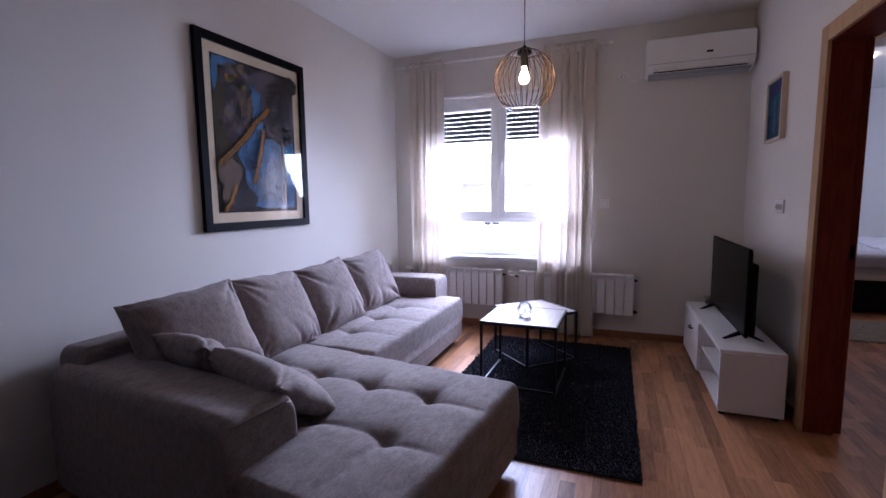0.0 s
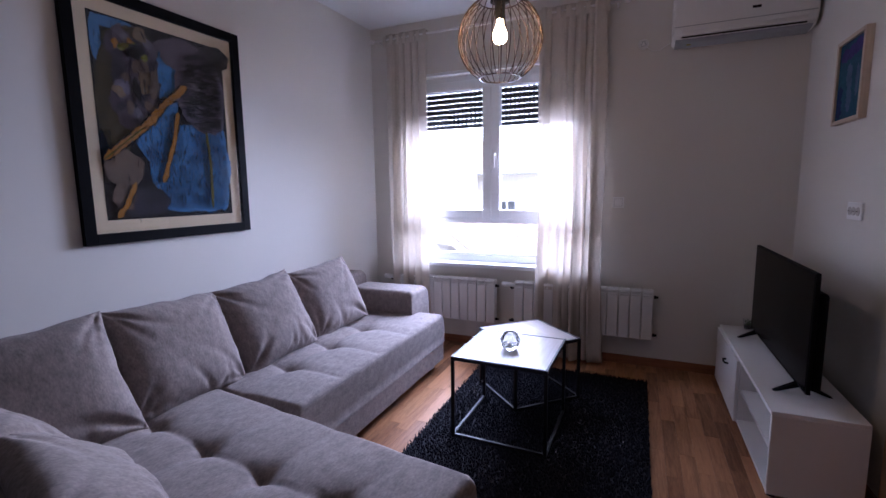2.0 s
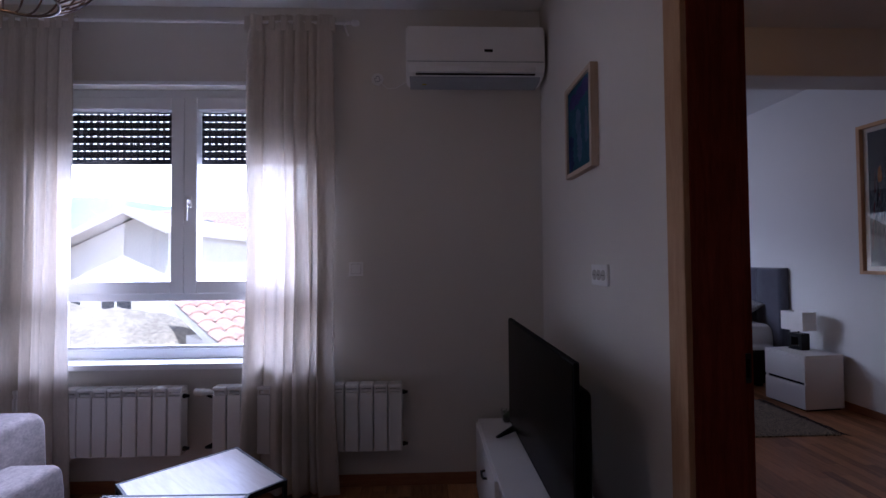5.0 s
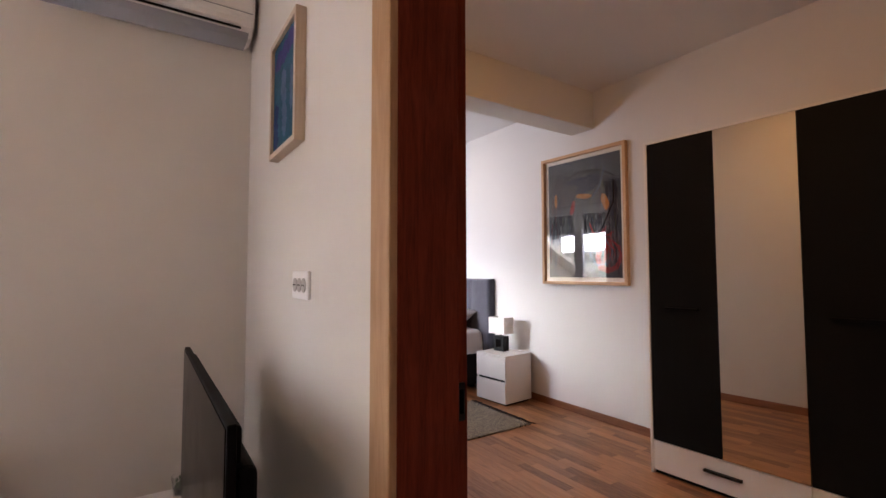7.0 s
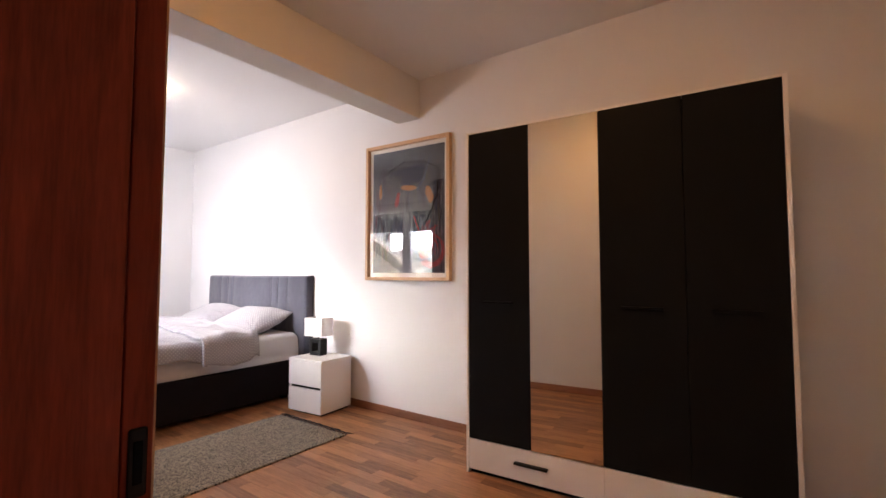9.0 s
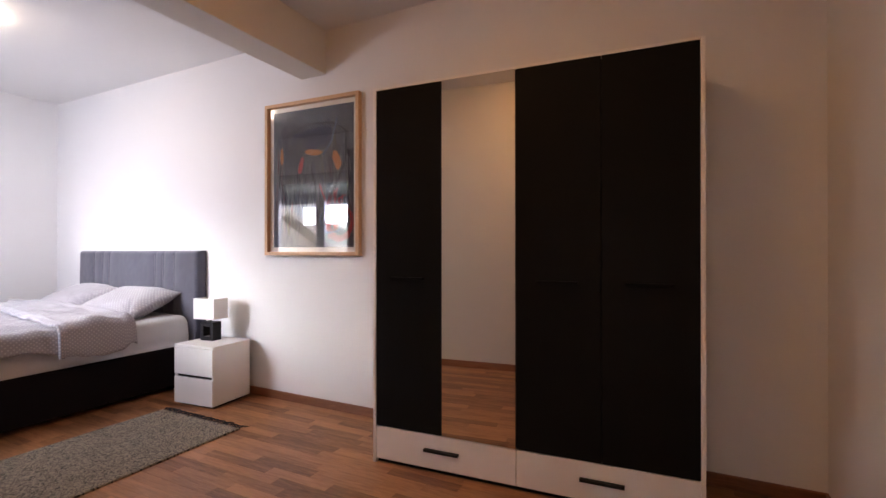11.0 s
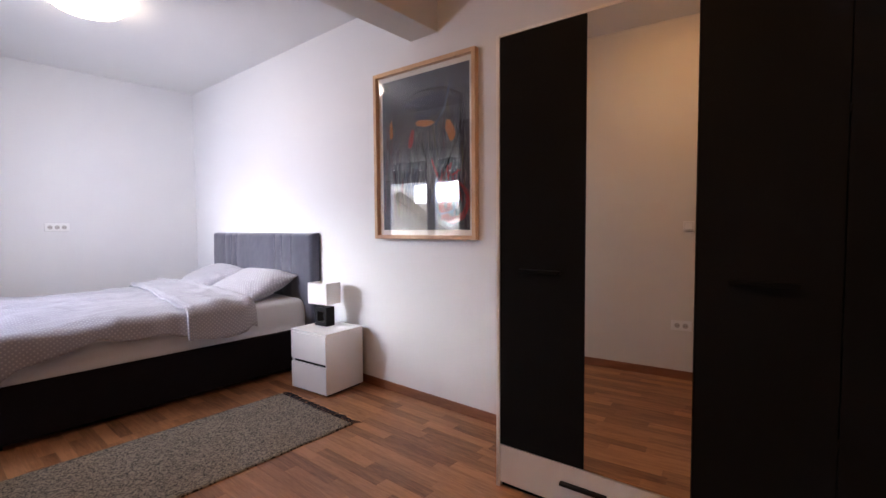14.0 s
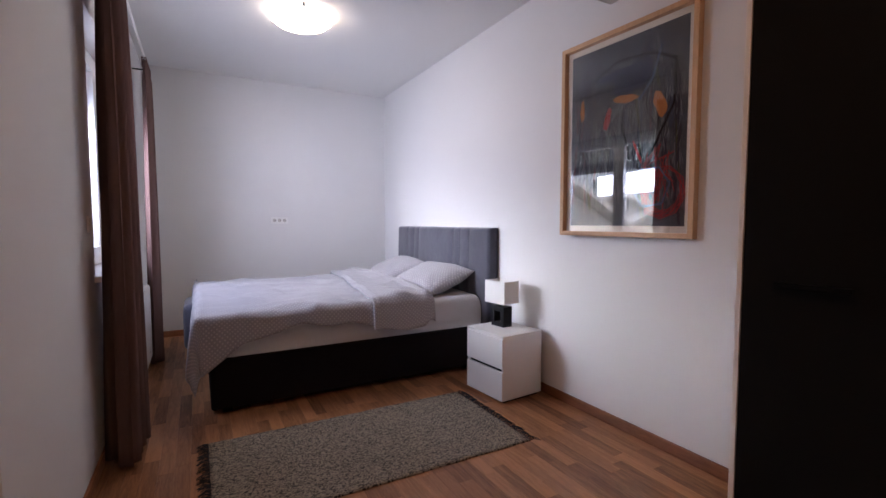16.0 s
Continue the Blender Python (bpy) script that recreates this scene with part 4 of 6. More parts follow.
# ---- nest of tables ----
def side_table(label, size, height, x, y, turn):
    t = thing("side_table", label, "table", x, y, 0.012, turn, "nest of two square tables")
    h, z, b = size / 2, height - 0.012, 0.0085
    part("tabletop", box(-h + 0.012, h - 0.012, -h + 0.012, h - 0.012, z - 0.014, z, 0.001), M_TABLETOP, t, "grey oak veneer top")
    rim = bmesh.new()
    for x0, x1, y0, y1 in ((-h, h, -h, -h + 0.012), (-h, h, h - 0.012, h), (-h, -h + 0.012, -h + 0.012, h - 0.012), (h - 0.012, h, -h + 0.012, h - 0.012)):
        box(x0, x1, y0, y1, z - 0.020, z + 0.001, 0.0015, bm=rim)
    part("rim", rim, M_BLACK, t)
    for sx in (-1, 1):
        for sy in (-1, 1):
            cx, cy = sx * (h - b), sy * (h - b)
            part("leg", box(cx - b, cx + b, cy - b, cy + b, 0, z - 0.021, 0.0015), M_BLACK, t)
    part("floor_bar", box(-h + 2 * b + 0.001, h - 2 * b - 0.001, -h, -h + 2 * b, 0, 2 * b, 0.0015), M_BLACK, t)
    part("floor_bar", box(-h, -h + 2 * b, -h + 2 * b + 0.001, h - 2 * b - 0.001, 0, 2 * b, 0.0015), M_BLACK, t)
    part("floor_bar", box(h - 2 * b, h, -h + 2 * b + 0.001, h - 2 * b - 0.001, 0, 2 * b, 0.0015), M_BLACK, t)
    return t


side_table("square black steel side table with grey oak top", 0.530, 0.476, -0.555, 2.883, -1.5)
side_table("lower black steel side table tucked in at an angle", 0.490, 0.415, -0.567, 3.368, 45)


def crystal_bowl(x, y, z):
    t = thing("candle_holder", "round cut crystal candle holder on the table", "candle holder", x, y, z)
    prof = [(0.0, 0.0), (0.026, 0.0), (0.034, 0.008), (0.044, 0.026), (0.046, 0.040), (0.040, 0.058), (0.030, 0.072), (0.026, 0.076), (0.022, 0.072), (0.030, 0.055), (0.036, 0.040), (0.032, 0.022), (0.0, 0.014)]
    bm = lathe(prof, 14)
    for v in bm.verts:
        k = int(round(math.atan2(v.co.y, v.co.x) / (2 * math.pi / 14)))
        s = 1.0 + (0.07 if k % 2 else -0.05) * math.sin(math.pi * min(max(v.co.z / 0.076, 0), 1))
        v.co.x, v.co.y, v.co.z = v.co.x * s * 1.25, v.co.y * s * 1.25, v.co.z * 1.25
    bm.normal_update()
    part("cut_glass", bm, M_CRYSTAL, t)
    return t


crystal_bowl(-0.555, 2.86, 0.4775)


# ---- pendant lamp ----
def pendant(x, y, z, r):
    t = thing("pendant_lamp", "black and copper wire globe pendant with a lit bulb", "lamp", x, y, CEIL_A)
    dz = z - CEIL_A
    part("ceiling_rose", lathe([(0.05, 0.0), (0.05, -0.018), (0.02, -0.026), (0.0, -0.026)], 24), M_BLACKMATT, t, smooth=True)
    top = dz + 0.165
    part("cord", tube([(0, 0, -0.02), (0.001, 0, (top - 0.02) / 2), (0, 0, top + 0.02)], 0.003, 8), M_BLACKMATT, t, smooth=True)
    part("socket", lathe([(0.0, top + 0.035), (0.010, top + 0.034), (0.012, top + 0.02), (0.040, top + 0.014), (0.041, top - 0.014), (0.022, top - 0.018), (0.021, top - 0.085), (0.0, top - 0.085)], 24), M_BLACKMATT, t, smooth=True)
    bz = top - 0.085
    part("bulb", lathe([(0.013, bz), (0.014, bz - 0.018), (0.024, bz - 0.04), (0.030, bz - 0.062), (0.028, bz - 0.08), (0.018, bz - 0.093), (0.0, bz - 0.097)], 20), M_BULB, t, "glowing warm bulb", smooth=True)
    zb, zt = -0.155, 0.155
    me = bpy.data.meshes.new("wire")
    pts = []
    for k in range(25):
        f = k / 24
        zz = zt + (zb - zt) * f
        pts.append((max(r * math.sqrt(max(1 - (zz / 0.178) ** 2, 0)), 0.036), 0, zz))
    b = tube(pts, 0.0022, 6)
    b.to_mesh(me)
    b.free()
    me.materials.append(M_BRASS)
    me.shade_smooth()
    for k in range(30):
        o = new("wire", me)
        o.parent = t
        o.matrix_basis = pose(0, 0, dz, 0, 0, k * 12)
    for zz, rr in ((zb, pts[-1][0]), (zt, pts[0][0])):
        part("ring", tube([(rr * math.cos(a * math.pi / 18), rr * math.sin(a * math.pi / 18), dz + zz) for a in range(36)], 0.003, 6, closed=True), M_BRASS, t, smooth=True)
    return t


pendant(-0.478, 2.375, 2.005, 0.176)


# ---- television and its bench ----
def tv_bench():
    t = thing("tv_bench", "low white television bench with one door and open shelves", "tv stand", 0.65, 2.68, 0)
    d, w, h = 0.335, 1.355, 0.415
    part("top", box(-0.004, d, 0, w, h - 0.018, h, 0.0015), M_WHITE, t)
    part("side_panel", box(0, d, 0, 0.018, 0.03, h - 0.019, 0.001), M_WHITE, t)
    part("side_panel", box(0, d, w - 0.018, w, 0.03, h - 0.019, 0.001), M_WHITE, t)
    part("bottom", box(0.002, d, 0.019, w - 0.019, 0.03, 0.048, 0.001), M_WHITE, t)
    part("back", box(d - 0.006, d - 0.001, 0.019, w - 0.019, 0.049, h - 0.019), M_WHITE, t)
    part("divider", box(0.003, d - 0.007, 0.66, 0.676, 0.049, h - 0.019, 0.001), M_WHITE, t)
    part("shelf", box(0.010, d - 0.007, 0.019, 0.659, 0.215, 0.231, 0.001), M_WHITE, t)
    door = part("door", box(-0.016, 0.001, 0.668, w - 0.002, 0.034, h - 0.021, 0.001), M_WHITE, t)
    hb = tube([(-0.016, 0.90, 0.295), (-0.034, 0.905, 0.295), (-0.036, 0.94, 0.292), (-0.034, 0.975, 0.295), (-0.016, 0.98, 0.295)], 0.006, 8)
    part("handle", hb, M_BLACK, door, "dark bow handle", smooth=True)
    for x in (0.03, d - 0.03):
        for y in (0.05, w - 0.05):
            part("foot", lathe([(0.018, 0.0), (0.018, 0.029)], 12, cx=x, cy=y), M_BLACKMATT, t)
    return t


tv_bench()


def television():
    t = thing("television", "black flat television standing on two splayed feet", "television", 0.80, 3.33, 0.415)
    w, z0, z1 = 0.53, 0.045, 0.59
    part("bezel", box(-0.006, 0.012, -w, w, z0, z1, 0.003), M_FRAMEBLACK, t)
    part("screen", box(-0.0085, -0.0062, -w + 0.008, w - 0.008, z0 + 0.016, z1 - 0.008), M_SCREEN, t, "switched-off black screen")
    part("back_shell", box(0.012, 0.055, -w + 0.012, w - 0.012, z0 + 0.01, z1 - 0.09, 0.018, 3), M_FRAMEBLACK, t)
    part("back_shell", box(0.012, 0.030, -w + 0.05, w - 0.05, z1 - 0.10, z1 - 0.02, 0.008), M_FRAMEBLACK, t)
    for y in (-w + 0.13, w - 0.10):
        f = prism([(-0.095, 0.0), (-0.080, 0.0), (0.012, 0.036), (0.118, 0.0), (0.133, 0.0), (0.026, 0.060), (0.002, 0.060)], y - 0.012, y + 0.012)
        part("foot", f, M_FRAMEBLACK, t)
    return t


television()


def glass_plant(x, y, z):
    t = thing("plant_glass", "small glass tumbler with a green succulent on the bench", "plant", x, y, z)
    part("tumbler", lathe([(0.026, 0.0), (0.034, 0.075), (0.0325, 0.075), (0.025, 0.006), (0.0, 0.006)], 20), M_GLASS, t, smooth=True).visible_shadow = False
    rnd = random.Random(2)
    bm = bmesh.new()
    for k in range(46):
        a, e, l = rnd.uniform(0, 6.28), rnd.uniform(0.1, 1.4), rnd.uniform(0.012, 0.022)
        o = Vector((rnd.uniform(-0.016, 0.016), rnd.uniform(-0.016, 0.016), rnd.uniform(0.01, 0.058)))
        d = Vector((math.cos(a) * math.cos(e), math.sin(a) * math.cos(e), math.sin(e)))
        s = d.orthogonal().normalized() * l * 0.3
        v = [bm.verts.new(o), bm.verts.new(o + d * l * 0.5 + s), bm.verts.new(o + d * l), bm.verts.new(o + d * l * 0.5 - s)]
        bm.faces.new(v)
    part("leaves", bm, M_LEAF, t)
    part("soil", lathe([(0.0, 0.0065), (0.0245, 0.0065), (0.027, 0.030), (0.0, 0.032)], 14), M_SHAGBASE, t)
    return t


glass_plant(0.80, 3.965, 0.4155)


# ---- air conditioner ----
def air_conditioner():
    t = thing("air_conditioner", "white wall-mounted split air conditioner near the ceiling corner", "air conditioner", 0.252, Y_N, 2.335)
    w = 0.785
    prof = [(0.0, 0.02), (0.0, 0.300), (-0.175, 0.300), (-0.197, 0.288), (-0.205, 0.26), (-0.205, 0.075), (-0.185, 0.035), (-0.14, 0.006), (-0.05, 0.0)]
    body = bmesh.new()
    a = [body.verts.new((0, y, z)) for y, z in prof]
    b = [body.verts.new((w, y, z)) for y, z in prof]
    for i in range(len(a)):
        j = (i + 1) % len(a)
        body.faces.new((a[i], a[j], b[j], b[i]))
    body.faces.new(a[::-1])
    body.faces.new(b)
    bmesh.ops.recalc_face_normals(body, faces=body.faces)
    bmesh.ops.bevel(body, geom=[e for e in body.edges if abs(e.verts[0].co.x - e.verts[1].co.x) < 1e-6], offset=0.010, segments=3, affect="EDGES")
    part("body", body, M_PLASTIC, t)
    part("front_panel", box(0.012, w - 0.012, -0.2085, -0.2035, 0.092, 0.286, 0.002), M_PLASTIC, t)
    flap = box(0.055, w - 0.055, -0.004, 0.004, -0.031, 0.031, 0.003)
    bmesh.ops.rotate(flap, matrix=Matrix.Rotation(radians(-24), 3, "X"), verts=flap.verts)
    bmesh.ops.translate(flap, vec=(0, -0.1965, 0.058), verts=flap.verts)
    part("air_flap", flap, M_PLASTIC, t)
    part("outlet_gap", box(0.055, w - 0.055, -0.186, -0.176, 0.024, 0.030), M_BLACKMATT, t, "thin dark air outlet slot")
    part("panel_joint", box(0.010, w - 0.010, -0.2065, -0.2045, 0.087, 0.0905), M_GREYPLASTIC, t)
    part("badge", box(w * 0.56, w * 0.62, -0.2095, -0.2086, 0.142, 0.158), M_BLACK, t, "small dark badge")
    under = prism([(-0.170, 0.018), (-0.138, 0.0015), (-0.05, -0.004), (-0.03, -0.004), (-0.03, 0.004), (-0.16, 0.022)], 0.02, w - 0.02)
    bmesh.ops.transform(under, matrix=Matrix(((0, 1, 0, 0), (1, 0, 0, 0), (0, 0, 1, 0), (0, 0, 0, 1))), verts=under.verts)
    bmesh.ops.recalc_face_normals(under, faces=under.faces)
    part("underside", under, M_GREYPLASTIC, t)
    part("warning_label", box(0.09, 0.115, -0.112, -0.098, -0.0045, -0.0012), plain("yellow_label", (0.55, 0.42, 0.05)), t, "tiny yellow warning label")
    part("pipe_cover", tube([(w - 0.002, -0.05, 0.05), (w + 0.010, -0.045, 0.12), (w + 0.012, -0.03, 0.28)], 0.010, 8), M_BLACK, t, smooth=True)
    return t


air_conditioner()


# ---- sockets and switches ----
def plate(name, label, category, w, h, kindof, m):
    t = thing(name, label, category)
    part("frame", box(-w / 2, w / 2, -0.010, 0, -h / 2, h / 2, 0.004), M_PLASTIC, t)
    if kindof == "switch":
        part("shadow_gap", box(-w / 2 + 0.0115, w / 2 - 0.0115, -0.0106, -0.009, -h / 2 + 0.0115, h / 2 - 0.0115), M_SOCKETHOLE, t)
        part("rocker", box(-w / 2 + 0.014, w / 2 - 0.014, -0.014, -0.009, -h / 2 + 0.014, h / 2 - 0.014, 0.002), M_PLASTIC, t)
    else:
        for k in range(kindof):
            x = (k - (kindof - 1) / 2) * (w - 0.03) / kindof
            part("insert", lathe([(0.0, 0.0), (0.021, 0.0), (0.021, 0.003), (0.0, 0.003)], 18), M_SOCKETHOLE, t).matrix_basis = pose(x, -0.0095, 0, 90)
            for sx in (-0.008, 0.008):
                part("pin_hole", box(x + sx - 0.002, x + sx + 0.002, -0.0145, -0.0126, -0.002, 0.002), M_BLACKMATT, t)
    t.matrix_world = m
    return t


plate("light_switch", "square white light switch beside the curtain", "switch", 0.082, 0.082, "switch", pose(-0.056, Y_N, 1.268))
plate("wall_socket", "white three-gang wall socket above the television", "socket", 0.165, 0.085, 3, pose(X_E, 3.250, 1.25, 0, 0, -90))
plate("wall_socket", "white three-gang wall socket on the bedroom end wall", "socket", 0.20, 0.082, 3, pose(2.63, Y_BN, 1.28))
plate("light_switch", "square white light switch beside the bedroom window", "switch", 0.082, 0.082, "switch", pose(X_WB, 5.50, 1.25, 0, 0, 90))
plate("light_switch", "square white light switch beside the bedroom doorway", "switch", 0.082, 0.082, "switch", pose(X_EB, 2.99, 1.25, 0, 0, 90))
plate("wall_socket", "white two-gang wall socket low beside the bedroom doorway", "socket", 0.15, 0.082, 2, pose(X_EB, 3.03, 0.44, 0, 0, 90))


def junction_box():
    t = thing("junction_box", "open round wall box with loose wires beside the air conditioner", "junction box", 0.075, Y_N, 2.40)
    part("box", lathe([(0.036, 0.0), (0.036, 0.010), (0.030, 0.012), (0.029, 0.004), (0.0, 0.003)], 20), M_PLASTIC, t, smooth=True).matrix_basis = pose(0, 0, 0, 90)
    w = bmesh.new()
    for k in range(3):
        a = k * 2.1
        tube([(0.012 * math.cos(a), -0.004, 0.012 * math.sin(a)), (0.018 * math.cos(a + 1), -0.016, 0.018 * math.sin(a + 1)), (0.02 * math.cos(a + 2), -0.006, 0.02 * math.sin(a + 2))], 0.0022, 6, bm=w)
    part("wires", w, M_GREYPLASTIC, t)
    part("cable", tube([(0.02, -0.006, -0.02), (0.06, -0.006, -0.055), (0.11, -0.006, -0.052), (0.16, -0.008, -0.022), (0.20, -0.01, -0.005)], 0.003, 8), M_PLASTIC, t, "thin pale cable to the air conditioner", smooth=True)
    return t


junction_box()


# ---- pictures ----
def blot(bm, cx, cz, rx, rz, y, seed, turn=0.0, rough=0.18, n=170):
    """An uneven patch of paint in the x-z plane, its edge ragged at two scales."""
    c, s = math.cos(radians(turn)), math.sin(radians(turn))
    vs = []
    for k in range(n):
        a = 2 * math.pi * k / n
        ca, sa = math.cos(a), math.sin(a)
        r = 1 + rough * 2 * wobble(ca * 1.3 + seed * 3.1, sa * 1.3, seed) + rough * 0.7 * wobble(ca * 5, sa * 5, seed + 5) + 0.05 * wobble(ca * 24, sa * 24, seed + 9)
        px, pz = rx * r * ca, rz * r * sa
        vs.append(bm.verts.new((cx + c * px - s * pz, y, cz + s * px + c * pz)))
    bm.faces.new(vs)


def stroke(bm, pts, w, y, seed):
    """A brush line through (x, z) points, its width and edges uneven."""
    fine = []
    long = sum(math.hypot(b[0] - a[0], b[1] - a[1]) for a, b in zip(pts, pts[1:])) / (len(pts) - 1)
    step = max(5, min(60, int(long / 0.006)))
    for (ax, az), (bx, bz) in zip(pts, pts[1:]):
        for k in range(step):
            fine.append((ax + (bx - ax) * k / step, az + (bz - az) * k / step))
    fine.append(pts[-1])
    rows = []
    last = len(fine) - 1
    for i, (x, z) in enumerate(fine):
        nx, nz = fine[min(i + 1, last)], fine[max(i - 1, 0)]
        dx, dz = nx[0] - nz[0], nx[1] - nz[1]
        l = math.hypot(dx, dz) or 1
        end = 0.35 + 0.65 * min(1, i / 3, (last - i) / 3)
        r0 = w * (0.85 + 0.45 * wobble(i * 0.13, seed, 1.7) + 0.5 * wobble(i * 0.71, seed, 5.3)) * end
        r1 = w * (0.85 + 0.45 * wobble(i * 0.13, seed, 7.9) + 0.5 * wobble(i * 0.71, seed, 9.1)) * end
        x += 0.3 * w * wobble(i * 0.3, seed, 4.2)
        rows.append((bm.verts.new((x - dz / l * r0, y, z + dx / l * r0)), bm.verts.new((x + dz / l * r1, y, z - dx / l * r1))))
    for (a, b), (c, d) in zip(rows, rows[1:]):
        bm.faces.new((a, b, d, c))


def framed(name, label, w, h, bar, deep, frame_mat, mount_mat, mount, m):
    """A frame with mount board and glass; faces -y; its middle at the origin, its back on y = 0."""
    t = thing(name, label, "picture")
    fr = bmesh.new()
    box(-w / 2, -w / 2 + bar, -deep, 0, -h / 2, h / 2, 0.002, bm=fr)
    box(w / 2 - bar, w / 2, -deep, 0, -h / 2, h / 2, 0.002, bm=fr)
    box(-w / 2 + bar, w / 2 - bar, -deep, 0, h / 2 - bar, h / 2, 0.002, bm=fr)
    box(-w / 2 + bar, w / 2 - bar, -deep, 0, -h / 2, -h / 2 + bar, 0.002, bm=fr)
    part("frame", fr, frame_mat, t)
    part("mount", box(-w / 2 + bar, w / 2 - bar, -0.008, -0.002, -h / 2 + bar, h / 2 - bar), mount_mat, t)
    t.matrix_world = m
    return t, w / 2 - bar - mount, h / 2 - bar - mount


def picture_glass(t, w, h, bar, y, mat):
    part("glass", box(-w / 2 + bar, w / 2 - bar, y - 0.002, y, -h / 2 + bar, h / 2 - bar), mat, t).visible_shadow = False


# large abstract over the sofa
P = {k: plain("paint_" + k, c) for k, c in {
    "black": (0.006, 0.006, 0.008), "blue": (0.075, 0.215, 0.44), "violet_grey": (0.115, 0.098, 0.125), "slate": (0.040, 0.038, 0.052),
    "ochre": (0.34, 0.15, 0.018), "olive": (0.055, 0.044, 0.018), "stone": (0.16, 0.115, 0.085), "plum": (0.095, 0.078, 0.102),
    "charcoal": (0.075, 0.080, 0.092), "ash": (0.21, 0.215, 0.225), "indigo": (0.022, 0.022, 0.060), "orange": (0.46, 0.17, 0.045), "red": (0.36, 0.035, 0.035), "moss": (0.12, 0.11, 0.02),
    "steel_dark": (0.050, 0.060, 0.090), "smoke": (0.095, 0.098, 0.104), "moss_dark": (0.060, 0.058, 0.028), "wine": (0.085, 0.022, 0.030),
    "lime": (0.20, 0.22, 0.03), "tan": (0.23, 0.165, 0.10), "lilac": (0.17, 0.155, 0.20), "teal": (0.03, 0.105, 0.16), "deep_blue": (0.018, 0.035, 0.12), "violet": (0.065, 0.05, 0.18), "steel_blue": (0.10, 0.14, 0.24)}.items()}


def paint(t, name, mat, shapes):
    bm = bmesh.new()
    for f in shapes:
        f(bm)
    for f in bm.faces:
        if f.normal.y > 0:
            f.normal_flip()
    return part(name, bm, mat, t)


def picture_sofa():
    w, h = 0.946, 1.204
    t, a, b = framed("painting", "large abstract painting, blue and ochre, in black frame", w, h, 0.052, 0.030, M_FRAMEBLACK, M_MAT, 0.062,
                     pose(-2.275, 2.161, 1.743, 0, 0, 90) @ pose(0, 0, 0, 0, 0, -1.76))
    y = [-0.009]

    def put(name, mat, *shapes):
        y[0] -= 0.0007
        paint(t, name, P[mat], [lambda bm, s=s: s(bm, y[0]) for s in shapes])
    part("paint_ground", box(-a, a, -0.0092, -0.0084, -b, b), P["black"], t)
    R = random.Random(11)
    U = R.uniform
    put("blue_field", "blue", lambda m, q: blot(m, 0.34 * a, -0.46 * b, 0.70 * a, 0.50 * b, q, 3, 4, 0.03), lambda m, q: blot(m, 0.60 * a, -0.46 * b, 0.37 * a, 0.50 * b, q, 8, 0, 0.02), lambda m, q: blot(m, 0.20 * a, -0.70 * b, 0.40 * a, 0.25 * b, q, 7, 0, 0.03),
        lambda m, q: blot(m, 0.60 * a, -0.80 * b, 0.35 * a, 0.155 * b, q, 51, 0, 0.03), lambda m, q: blot(m, 0.16 * a, -0.84 * b, 0.42 * a, 0.11 * b, q, 52, 0, 0.04), lambda m, q: blot(m, 0.78 * a, -0.12 * b, 0.18 * a, 0.26 * b, q, 53, 0, 0.03), lambda m, q: blot(m, 0.84 * a, -0.70 * b, 0.12 * a, 0.26 * b, q, 54, 0, 0.02),
        lambda m, q: blot(m, -0.18 * a, -0.14 * b, 0.36 * a, 0.32 * b, q, 10, 30, 0.06), lambda m, q: blot(m, -0.02 * a, 0.42 * b, 0.20 * a, 0.52 * b, q, 5, -4, 0.08),
        lambda m, q: blot(m, -0.92 * a, 0.76 * b, 0.07 * a, 0.22 * b, q, 9, 0, 0.08), lambda m, q: blot(m, -0.66 * a, 0.93 * b, 0.28 * a, 0.06 * b, q, 6, 0, 0.1))
    put("olive_field", "olive", lambda m, q: blot(m, -0.78 * a, 0.14 * b, 0.20 * a, 0.54 * b, q, 17, 2, 0.08), lambda m, q: blot(m, -0.46 * a, 0.78 * b, 0.36 * a, 0.16 * b, q, 18, 0, 0.15))
    put("slate_field", "slate", lambda m, q: blot(m, -0.44 * a, 0.36 * b, 0.32 * a, 0.44 * b, q, 12, -4, 0.08), lambda m, q: blot(m, -0.44 * a, -0.83 * b, 0.34 * a, 0.15 * b, q, 14, 6, 0.10))
    put("plum_field", "plum", *[lambda m, q, k=k: blot(m, U(-0.70, -0.22) * a, U(0.0, 0.76) * b, U(0.08, 0.14) * a, U(0.07, 0.14) * b, q, 30 + k, U(-30, 30), 0.22) for k in range(13)])
    put("violet_patches", "violet_grey", *[lambda m, q, k=k: blot(m, U(-0.66, -0.16) * a, U(0.05, 0.9) * b, U(0.05, 0.11) * a, U(0.05, 0.10) * b, q, 60 + k, U(-40, 40), 0.25) for k in range(14)])
    for tone, n, s0 in (("lilac", 8, 100), ("tan", 7, 120), ("slate", 9, 140), ("stone", 5, 160)):
        put(tone + "_patches", tone, *[lambda m, q, k=k, s0=s0: blot(m, U(-0.70, -0.14) * a, U(0.02, 0.90) * b, U(0.05, 0.10) * a, U(0.04, 0.085) * b, q, s0 + k, U(-60, 60), 0.22) for k in range(n)])
    put("lime_spots", "lime", *[lambda m, q, k=k: blot(m, (-0.62 + 0.16 * k) * a, (0.72 + 0.05 * math.sin(2.2 * k)) * b, 0.045 * a, 0.035 * b, q, 180 + k, 25 * k, 0.3) for k in range(3)])
